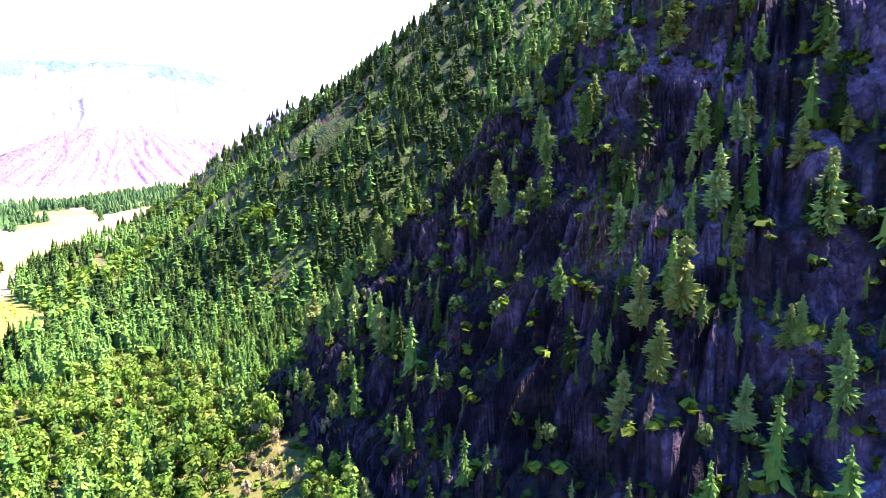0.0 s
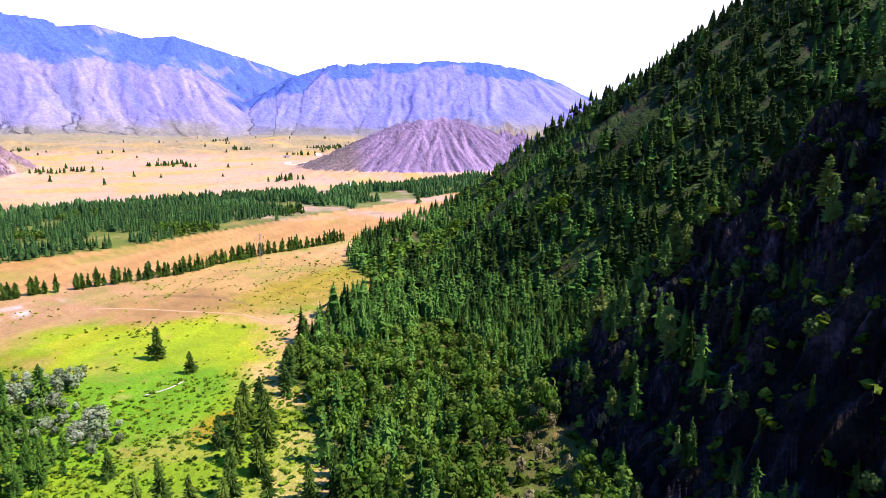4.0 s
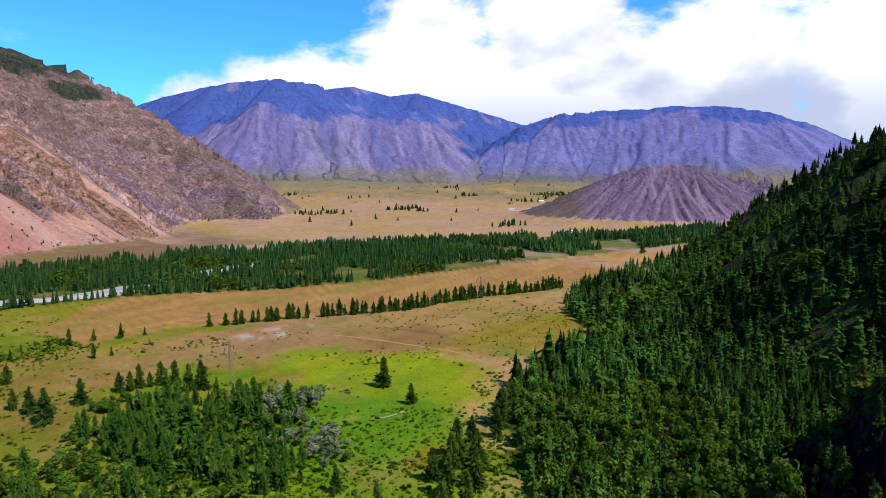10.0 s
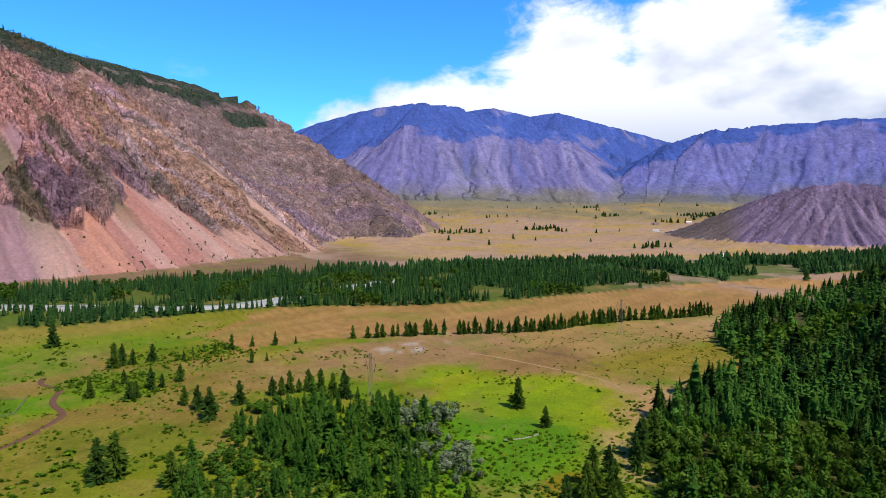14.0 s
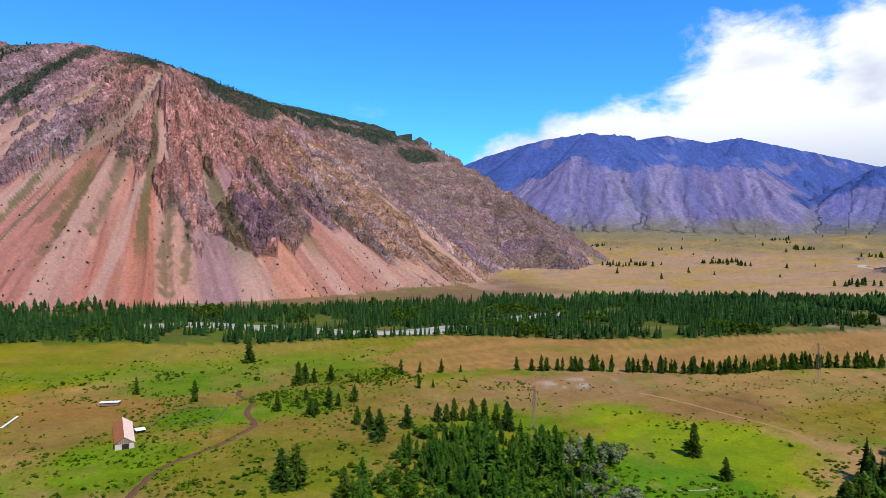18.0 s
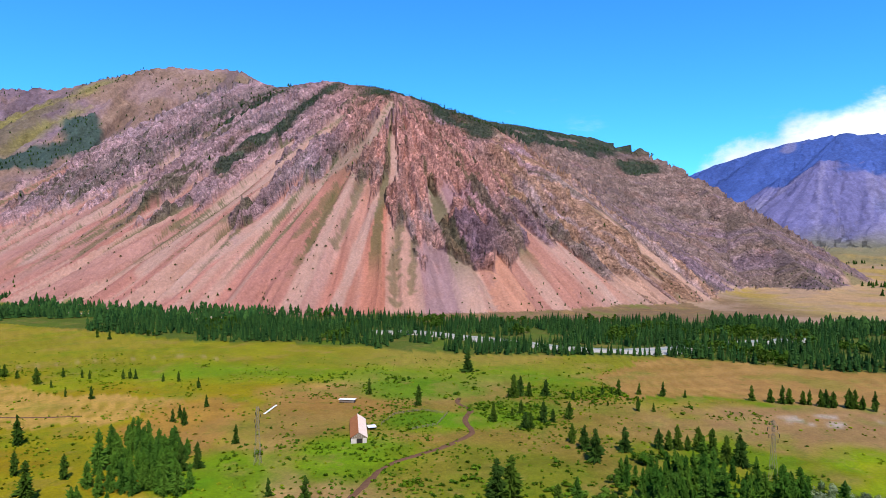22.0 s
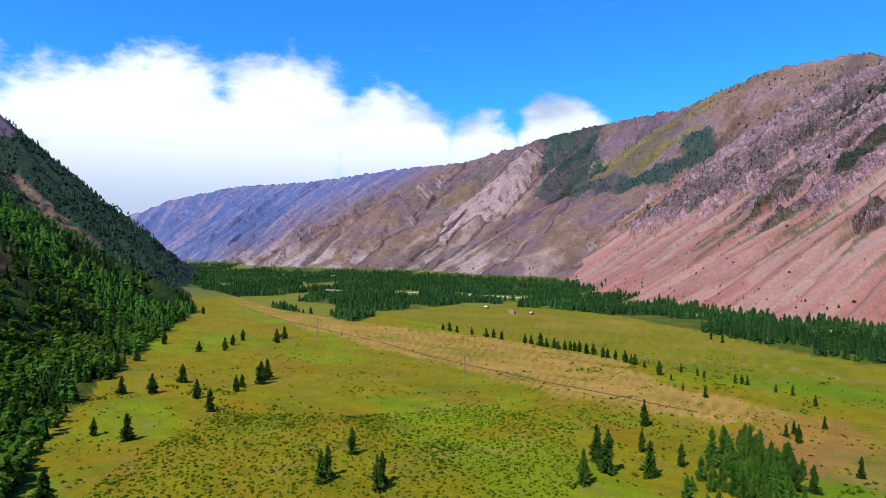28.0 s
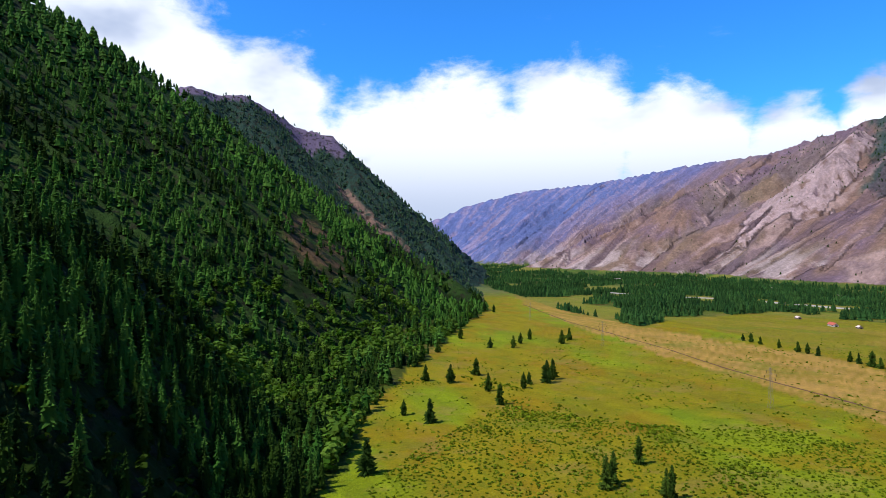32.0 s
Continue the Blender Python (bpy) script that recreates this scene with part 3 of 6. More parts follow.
def paint(x, y, z, group, across, down, rise, steep, ridge):
    """Land cover: the base colour of turf, soil, scree and rock at each point, with distance haze and cliff shade mixed
    in.
    """
    n1, n2, n3 = fbm(x / 120, y / 120, 4, 101), fbm(x / 35, y / 35, 4, 102), fbm(x / 9, y / 9, 3, 103)
    az = np.degrees(np.arctan2(-x, y)) % 360
    c = mixc((0.38, 0.235, 0.11), (0.225, 0.185, 0.03), step(-0.1, 0.45, n1 + 0.5 * n2))
    c = mixc(c, (0.10, 0.17, 0.01), step(0.12, 0.4, n2 + 0.4 * n1 + 0.2 * n3) * 0.8)
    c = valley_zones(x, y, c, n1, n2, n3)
    k = fbm(across / 26, down / 420, 4, 111, 0.6)
    k2 = fbm(across / 70, down / 700, 3, 112)
    fine = fbm(across / 9, down / 90, 3, 113, 0.6)
    patch = fbm(x / 150, y / 150, 4, 114)
    craggy = fbm(x / 30, y / 30, 4, 93, 0.62)
    # red mountain: rock in rust, plum and grey-brown, scree in salmon, mauve and buff, dark scrub in streaks
    rust, plum, brown, scrub = (0.52, 0.235, 0.185), (0.33, 0.20, 0.26), (0.45, 0.285, 0.26), (0.085, 0.088, 0.03)
    rock = mixc(brown, rust, step(-0.2, 0.3, patch + 0.3 * fine + 0.5 * step(80, 88, az) - 0.1))
    rock = mixc(rock, plum, step(0.05, 0.4, fbm(x / 95, y / 95, 4, 131) + 0.35 * craggy) * 0.45)
    rock = mixc(rock, (0.37, 0.235, 0.25), step(99, 106, az) * 0.75)
    rock = 1.32 * rock * (1 + 0.55 * craggy + 0.25 * fine)[:, None]
    rock = mixc(rock, (0.40, 0.255, 0.235), step(86, 78, az) * step(-0.2, 0.3, patch + 0.25 * n2 + 0.1) * 0.75)
    rock = mixc(rock, (0.17, 0.105, 0.14), blob(x, y, -925, -8, 62, 52, 0.5 * n2) * 0.85)
    loose = mixc((0.40, 0.15, 0.098), (0.39, 0.215, 0.165), step(0.0, 0.4, k2 + 0.35 * k))
    loose = mixc(loose, (0.27, 0.155, 0.165), step(90, 91.5, az + n1) * step(96, 94.5, az + n1) * 0.8)
    loose = mixc(loose, (0.34, 0.17, 0.135), step(0.05, 0.3, fbm(across / 110, down / 1500, 2, 132)) * 0.6)
    loose = mixc(loose, (0.40, 0.24, 0.18), step(82, 75, az) * 0.75)
    loose = mixc(loose, (0.47, 0.21, 0.135), inside(x + 8 * n3, y + 14 * n3, FANS[0]) * 0.85)
    loose = mixc(loose, (0.36, 0.165, 0.14), step(98, 108, az) * 0.6)
    loose = loose * (1 + 0.22 * fine + 0.12 * k)[:, None]
    loose = mixc(loose, (0.45, 0.27, 0.205), step(0.14, 0.24, fbm(across / 26, down / 2400, 3, 144)) * 0.6)
    loose = mixc(loose, (0.42, 0.255, 0.20), along(x, y, CHUTES, 0.3 * n2) * 0.75)
    sc = scree_share(x, y, across, down, rise)
    red = mixc(rock, loose, sc)
    red = mixc(red, scrub, step(0.16, 0.23, fbm(across / 20, down / 480, 4, 115) + 0.2 * fine + 0.15 * n3) * (0.75 - 0.35 * step(88, 80, az)) * step(25, 90, rise))
    red = mixc(red, scrub, along(x, y, SCRUB_LINES, 0.2 + 0.4 * fine + 0.9 * n3) * 0.6)
    red = mixc(red, (0.17, 0.135, 0.05), step(72, 63, az) * step(0.0, 0.5, n2 + 0.5) * step(260, 60, rise) * 0.8)
    red = mixc(red, (0.33, 0.18, 0.145), step(84, 78, az) * step(200, 290, rise) * 0.8)
    # streaks of buff, olive and mauve down the front spur, and the smoother brown mass behind it
    lines = fbm(across / 20, down / 700, 4, 142, 0.62)
    front = (ridge == 1) * step(91, 87, az) * (1 - 0.7 * sc)
    red = mixc(red, (0.53, 0.275, 0.165), front * step(0.08, 0.22, lines) * 0.8)
    red = mixc(red, (0.15, 0.115, 0.06), front * step(-0.08, -0.22, lines) * step(88, 82, az) * 0.3)
    back = (ridge == 0) * step(90, 86, az) * (1 - sc)
    red = mixc(red, mixc((0.33, 0.205, 0.165), (0.31, 0.19, 0.22), step(-0.1, 0.3, lines + 0.3 * n1 - rise / 800 + 0.15)), back * 0.85)
    red = mixc(red, (0.11, 0.09, 0.05), back * step(0.12, 0.3, fbm(across / 50, down / 260, 4, 143)) * 0.3)
    strip = step(0.16, 0.24, fbm(across / 85, down / 500, 4, 140, 0.6) + 0.35 * n2) * step(97, 101, az) * step(150, 230, rise)
    crest_green = (ridge == 0) * step(75, 50, down + 40 * n2) * step(72, 77, az) * step(103, 99, az) * step(110, 170, rise)
    crest_green = np.maximum(crest_green, (ridge == 1) * step(60, 35, down + 30 * n2) * step(87, 89, az) * step(96, 93, az))
    crest_green = np.maximum(crest_green, np.maximum(blob(x, y, -1790, 330, 75, 60, 0.6 * n2), blob(x, y, -1700, 420, 40, 70, 0.6 * n2)))
    crest_green = np.maximum(crest_green, along(x, y, RED_WOODS, 0.7 * n2))
    red = mixc(red, (0.045, 0.07, 0.04), np.maximum(strip * 0.4, crest_green * 0.92))
    # western range
    w = mixc((0.24, 0.14, 0.10), (0.19, 0.118, 0.14), step(-0.3, 0.4, patch + 0.3 * fine))
    w = mixc(w, (0.17, 0.135, 0.06), step(0.0, 0.4, fbm(x / 320, y / 320, 3, 116)) * 0.35)
    w = mixc(w, (0.30, 0.175, 0.15), step(125, 117, az) * step(-0.4, 0.1, patch + 0.3 * fine) * 0.85)
    w = mixc(w, (0.21, 0.165, 0.05), blob(x, y, -2010, -1560, 330, 190, 0.8 * n1) * 0.9)
    w = mixc(w, (0.035, 0.062, 0.05), along(x, y, WEST_WOODS, 0.7 * n1 + 0.4 * n2) * 0.92)
    w = mixc(w, (0.37, 0.235, 0.19), step(0.1, 0.3, k + 0.4 * fine - rise / 1200 + 0.12 * patch) * 0.75)
    w = mixc(w, (0.12, 0.075, 0.085), step(0.1, 0.3, fbm(across / 60, down / 500, 4, 145) + 0.2 * fine) * 0.6)
    w = mixc(w, (0.42, 0.31, 0.27), step(0.1, 0.26, fbm(across / 40, down / 120, 4, 151) + 0.2 * craggy) * step(150, 40, rise) * step(124, 132, az) * 0.75)
    w = mixc(w, (0.43, 0.29, 0.26), (ridge == 7) * step(-0.45, 0.0, craggy + 0.5 * k) * 0.85)
    w = 1.08 * w * (1 + 0.22 * craggy + 0.2 * fine)[:, None]
    # haze put into the colour: blue-violet blended in with distance
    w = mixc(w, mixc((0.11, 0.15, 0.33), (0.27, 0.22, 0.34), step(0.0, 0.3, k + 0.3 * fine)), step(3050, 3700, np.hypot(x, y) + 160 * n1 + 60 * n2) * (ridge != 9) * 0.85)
    # northern range: mauve ribbed rock below dark wooded tops, all tinted blue-violet for haze, and olive aprons at its
    # foot
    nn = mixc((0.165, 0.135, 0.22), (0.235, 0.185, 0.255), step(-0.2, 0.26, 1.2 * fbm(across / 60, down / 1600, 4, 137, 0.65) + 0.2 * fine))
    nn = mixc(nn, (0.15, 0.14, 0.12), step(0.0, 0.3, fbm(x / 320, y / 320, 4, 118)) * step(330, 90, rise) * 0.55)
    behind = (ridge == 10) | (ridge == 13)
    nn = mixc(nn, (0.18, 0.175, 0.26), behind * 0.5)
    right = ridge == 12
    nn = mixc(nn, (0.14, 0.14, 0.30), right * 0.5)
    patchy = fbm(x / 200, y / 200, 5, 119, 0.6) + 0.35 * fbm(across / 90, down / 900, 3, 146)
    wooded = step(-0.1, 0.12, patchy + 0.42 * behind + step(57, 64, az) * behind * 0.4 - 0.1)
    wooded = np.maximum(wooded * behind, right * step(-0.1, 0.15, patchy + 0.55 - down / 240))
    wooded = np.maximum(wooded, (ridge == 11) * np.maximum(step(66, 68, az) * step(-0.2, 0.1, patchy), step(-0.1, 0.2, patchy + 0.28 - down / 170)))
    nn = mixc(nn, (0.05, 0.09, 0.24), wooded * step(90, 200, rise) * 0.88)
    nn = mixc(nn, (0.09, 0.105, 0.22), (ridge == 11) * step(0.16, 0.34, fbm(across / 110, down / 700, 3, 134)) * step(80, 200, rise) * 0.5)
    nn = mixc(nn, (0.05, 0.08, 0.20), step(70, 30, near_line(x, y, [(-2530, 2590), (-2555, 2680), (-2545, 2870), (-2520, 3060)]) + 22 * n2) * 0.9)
    # a further push towards blue for the haze
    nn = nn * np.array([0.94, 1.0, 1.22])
    nn = mixc(nn, (0.175, 0.15, 0.085), step(130, 20, rise + 40 * n1) * 0.85)
    # mound of bare rock
    mo = mixc((0.20, 0.135, 0.20), (0.32, 0.215, 0.30), step(-0.1, 0.35, fbm(across / 9, down / 300, 3, 135, 0.6) + 0.3 * fine))
    mo = mixc(mo, (0.16, 0.12, 0.06), step(32.5, 35, az) * 0.7)
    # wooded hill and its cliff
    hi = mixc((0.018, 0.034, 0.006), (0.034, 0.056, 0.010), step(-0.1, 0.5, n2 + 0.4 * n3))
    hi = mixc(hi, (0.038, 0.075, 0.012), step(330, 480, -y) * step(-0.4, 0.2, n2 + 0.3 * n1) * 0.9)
    # the far southern hill goes bluish, a haze tint in its soil
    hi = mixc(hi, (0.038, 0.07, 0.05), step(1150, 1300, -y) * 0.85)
    hi = mixc(hi, (0.19, 0.135, 0.19), step(-0.1, 0.2, 0.5 * n2 + 0.6 * fbm(x / 90, y / 90, 3, 138) + 0.3 - down / 130) * step(1300, 1450, -y) * step(172, 177, az))
    hi = mixc(hi, (0.30, 0.175, 0.12), along(x, y, SOUTH_ROCKS, 0.5 * n2) * step(-0.3, 0.1, n3) * 0.9)
    hi = mixc(hi, (0.17, 0.095, 0.045), blob(x, y, 22, -770, 38, 95, 0.5 * n2) * step(-0.3, 0.2, n3) * 0.9)
    # cliff rock coloured near-black to deepen its shade
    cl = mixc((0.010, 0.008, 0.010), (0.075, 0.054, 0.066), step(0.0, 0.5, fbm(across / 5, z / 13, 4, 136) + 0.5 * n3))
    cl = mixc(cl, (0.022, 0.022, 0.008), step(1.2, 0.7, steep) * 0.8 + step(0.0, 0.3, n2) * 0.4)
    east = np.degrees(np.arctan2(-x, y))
    # pale rock and olive scrub in the east, lightened where the cliff is lit
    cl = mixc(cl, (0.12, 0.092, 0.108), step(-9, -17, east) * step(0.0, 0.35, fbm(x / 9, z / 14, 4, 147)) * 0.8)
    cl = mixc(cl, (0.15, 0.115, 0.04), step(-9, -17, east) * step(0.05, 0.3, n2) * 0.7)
    c = mixc(c, (0.175, 0.15, 0.085), step(2, 16, rise + 5 * n1) * (y > 1300) * 0.85)
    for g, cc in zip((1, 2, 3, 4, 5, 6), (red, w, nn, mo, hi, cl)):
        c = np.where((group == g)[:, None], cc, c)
    bare = np.select([group == 0, group == 1, group == 2, group == 3, group == 4, group == 5], [0.12, 1.0 - 0.9 * sc, 0.3, 0.22, 0.35, 0.4], 1.0)
    return np.c_[np.clip(c, 0.004, 0.85), bare]


def grid_mesh(name, verts, quads, cols, mat, fall=None):
    """A mesh from arrays, smooth, with a colour and a place along and down the slope for each point."""
    used, inv = np.unique(quads, return_inverse=True)
    quads = inv.reshape(quads.shape)
    me = bpy.data.meshes.new(name)
    me.vertices.add(len(used))
    me.vertices.foreach_set("co", verts[used].astype(np.float32).ravel())
    k = quads.shape[1]
    me.loops.add(quads.size)
    me.loops.foreach_set("vertex_index", quads.astype(np.int32).ravel())
    me.polygons.add(len(quads))
    me.polygons.foreach_set("loop_start", np.arange(0, quads.size, k, dtype=np.int32))
    me.polygons.foreach_set("use_smooth", np.ones(len(quads), bool))
    a = me.color_attributes.new("Col", "FLOAT_COLOR", "POINT")
    a.data.foreach_set("color", (cols[used] if cols.shape[1] == 4 else np.c_[cols[used], np.ones(len(used))]).astype(np.float32).ravel())
    if fall is not None:
        me.attributes.new("Fall", "FLOAT_VECTOR", "POINT").data.foreach_set("vector", fall[used].astype(np.float32).ravel())
    me.update(calc_edges=True)
    me.materials.append(mat)
    return me


def slope_at(x, y, z, e=1.5):
    return np.hypot(ground_z(x + e, y) - z, ground_z(x, y + e) - z) / e


def build_land():
    """One sheet of land round the drone, finer where it is near or steep, cut into valley floor and mountains."""
    az = np.radians(np.r_[np.arange(-44, 14, 0.29), np.arange(14, 166, 0.165), np.arange(166, 214, 0.27), np.arange(214, 316, 1.5)])
    # rings lie closer where the land stands steep, so that faces of rock and far slopes are as fine as the meadow
    ca, cr = np.radians(np.arange(-45, 318, 1.5)), np.geomspace(2, 4930, 700)
    a, r = np.meshgrid(ca, cr, indexing="ij")
    tilt = np.arctan2(land((-r * np.sin(a)).ravel(), (r * np.cos(a)).ravel())[0].reshape(a.shape) - H, r)
    tilt = np.maximum.accumulate(np.maximum(tilt, np.radians(-29)), axis=1)
    gain = np.diff(tilt, axis=1) * np.where(tilt[:, 1:] > np.radians(-6.5), 3.4, 1.0) + np.radians(5.0) * np.diff(np.log(cr))[None] / math.log(2500)
    pad = np.pad(gain, ((4, 4), (0, 0)), mode="wrap")
    gain = sum(pad[k:k + len(ca)] for k in range(9)) / 9
    share = np.c_[np.zeros(len(ca)), np.cumsum(gain, axis=1)]
    share /= share[:, -1:]
    want = np.linspace(0, 1, 340)
    rings = np.array([np.interp(want, row, cr) for row in share])
    rad = want
    r = np.array([np.interp(az, ca, rings[:, k]) for k in range(len(want))]).T
    a = np.repeat(az[:, None], len(want), 1)
    x, y = (-r * np.sin(a)).ravel(), (r * np.cos(a)).ravel()
    z, group, across, down, rise, ridge = land(x, y)
    zz = z.reshape(a.shape)
    steep = slope_at(x, y, z)
    cols = paint(x, y, z, group, across, down, rise, steep, ridge)
    i, j = np.meshgrid(np.arange(len(az)), np.arange(len(rad) - 1), indexing="ij")
    i2 = (i + 1) % len(az)
    nr = len(rad)
    quads = np.stack([i * nr + j, i * nr + j + 1, i2 * nr + j + 1, i2 * nr + j], -1).reshape(-1, 4)
    centre = np.arange(len(az)) * nr
    gq = group[quads[:, 0]]
    verts = np.c_[x, y, z]
    spec = [("ground", "yellow-green and tan meadow turf of the valley floor", "ground", M_MEADOW),
            ("red_mountain", "bare mountain of red scree and brown rock above the river woods", "mountain", M_SCREE),
            ("western_mountains", "brown and olive mountain range along the valley", "mountain", M_WEST),
            ("far_mountains", "far mountains with wooded tops, tinted violet-blue for haze", "mountain", M_FAR),
            ("rock_mound", "low mound of ribbed mauve-brown rock", "hill", M_MOUND),
            ("wooded_hill", "steep hillside with dark ground under conifer woods", "hill", M_WOODED),
            ("cliff", "brown cliff with ledges, coloured near-black for shade", "cliff", M_WOODED)]
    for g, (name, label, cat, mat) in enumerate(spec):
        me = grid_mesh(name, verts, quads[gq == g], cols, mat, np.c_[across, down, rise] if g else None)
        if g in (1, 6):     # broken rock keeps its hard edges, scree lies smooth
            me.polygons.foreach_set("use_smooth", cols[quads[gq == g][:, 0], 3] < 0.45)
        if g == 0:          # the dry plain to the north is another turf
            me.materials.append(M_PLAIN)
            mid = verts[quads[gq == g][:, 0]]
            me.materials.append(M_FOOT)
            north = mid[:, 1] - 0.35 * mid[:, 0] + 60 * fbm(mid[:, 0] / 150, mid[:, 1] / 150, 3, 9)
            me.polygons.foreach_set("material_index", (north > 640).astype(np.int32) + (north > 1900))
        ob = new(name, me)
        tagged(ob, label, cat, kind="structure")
    # the spot right under the drone
    me = grid_mesh("ground_cap", verts[centre], np.arange(len(centre))[None, ::-1], cols[centre], M_MEADOW)
    tagged(new("ground_cap", me), "small patch of green turf under the drone", "ground", kind="structure")


build_land()

# ---- trees ----
RNG = np.random.default_rng(7)


def conifer_shape(height, radius, boughs, rng, base=0.08, ragged=0.5, gaps=0.25, taper=0.75, sprays=1, droop=0.8, core=0.62):
    """Points and triangles of a conifer's crown: boughs in a spiral up the stem, uneven in reach and droop, with gaps."""
    v, f = [], []
    p1, p2, p3 = rng.random(3) * 6.28
    for i in range(boughs):
        u = (i + rng.random()) / boughs
        a = i * 2.39996 + rng.normal(0, 0.35)
        lump = math.sin(2 * a + p1 + 9 * u) * 0.5 + math.sin(a - p2 - 14 * u) * 0.3 + math.sin(23 * u + p3) * 0.35
        if lump < -0.95 + gaps * 1.2 and rng.random() < 0.7:
            continue
        reach = radius * (1 - u) ** taper * min(1.0, 0.45 + 4 * u) * (1 + ragged * lump)
        ln = max(0.03 * height, reach * (0.7 + 0.5 * rng.random()))
        z = height * (base + (1 - base) * u)
        ca, sa = math.cos(a), math.sin(a)
        wd = ln * (0.2 + 0.16 * rng.random()) * (60 / boughs) ** 0.55 + 0.006 * height
        pitch = rng.normal(-droop + (droop - 0.1) * u, 0.28)
        for w in range(sprays):
            o = 0.0 if sprays == 1 else (w / (sprays - 1) - 0.5) * 0.7
            cb, sb = math.cos(a + o), math.sin(a + o)
            k = len(v)
            tip = ln * (1 - 0.25 * abs(o))
            v += [(ca * ln * 0.06, sa * ln * 0.06, z + 0.02 * height),
                  (cb * tip * 0.5 - sb * wd, sb * tip * 0.5 + cb * wd, z + tip * 0.5 * pitch - 0.25 * ln * rng.random()),
                  (cb * tip, sb * tip, z + tip * pitch),
                  (cb * tip * 0.55 + sb * wd, sb * tip * 0.55 - cb * wd, z + tip * 0.5 * pitch - 0.35 * ln * rng.random())]
            f += [(k, k + 1, k + 2), (k, k + 2, k + 3)]
    # the dense inner twigs: a ragged cone that keeps light out of the crown
    k = len(v)
    v.append((0, 0, height * 0.96))
    for c in range(7):
        q = core * radius * (0.7 + 0.5 * rng.random())
        v.append((q * math.cos(c * 0.8976), q * math.sin(c * 0.8976), height * (base + 0.02 + 0.08 * rng.random())))
    f += [(k, k + 1 + c, k + 1 + (c + 1) % 7) for c in range(7)]
    k = len(v)
    v += [(0, 0, height * 1.02), (0.05 * radius, 0, height * 0.88), (-0.03 * radius, 0.05 * radius, height * 0.88), (-0.03 * radius, -0.05 * radius, height * 0.88)]
    f += [(k, k + 1, k + 2), (k, k + 2, k + 3), (k, k + 3, k + 1)]
    return np.array(v), np.array(f)


def far_conifer_shape(height, radius, rng, tiers=3, sides=5):
    """A small conifer for the woods far off: ragged skirts one over another."""
    v, f = [], []
    for t in range(tiers):
        z0, z1 = height * (0.08 + 0.9 * t / tiers), height * min(1.0, 0.08 + 0.9 * (t + 1.6) / tiers)
        rr = radius * (1 - 0.75 * t / tiers)
        k = len(v)
        v.append((0, 0, z1))
        for s in range(sides):
            a = 2 * math.pi * (s + 0.6 * rng.random()) / sides + t
            q = rr * (0.7 + 0.6 * rng.random())
            v.append((q * math.cos(a), q * math.sin(a), z0 + 0.1 * height * (rng.random() - 0.5)))
        f += [(k, k + 1 + s, k + 1 + (s + 1) % sides) for s in range(sides)]
    return np.array(v), np.array(f)


def leafy_shape(height, radius, clumps, rng, low=0.15):
    """Points and triangles of a broad-leaved crown or bush: many small tilted leaf sprays through an uneven volume."""
    v, f = [], []
    lobes = [(rng.normal(0, 0.33, 3), 0.45 + 0.3 * rng.random()) for _ in range(6)]
    for c in range(clumps):
        o, q = lobes[c % 6]
        d = rng.normal(0, 1, 3)
        d /= np.linalg.norm(d)
        p = o * 0.8 + d * q * (0.55 + 0.45 * rng.random())
        p = np.array([p[0] * radius, p[1] * radius, height * (low + (1 - low) * np.clip(0.5 + 0.5 * p[2], 0.02, 1.0))])
        s = radius * (0.5 + 0.4 * rng.random()) * (10 / clumps) ** 0.45
        t1 = np.cross(d, rng.normal(0, 1, 3))
        t1 /= np.linalg.norm(t1)
        t2 = np.cross(d, t1) + 0.5 * d * (rng.random() - 0.3)
        k = len(v)
        v += [tuple(p + s * t1), tuple(p + s * t2 + 0.3 * s * d), tuple(p - s * t1 * 0.9), tuple(p - s * t2 * 0.9)]
        f += [(k, k + 1, k + 3), (k + 1, k + 2, k + 3)]
    return np.array(v), np.array(f)


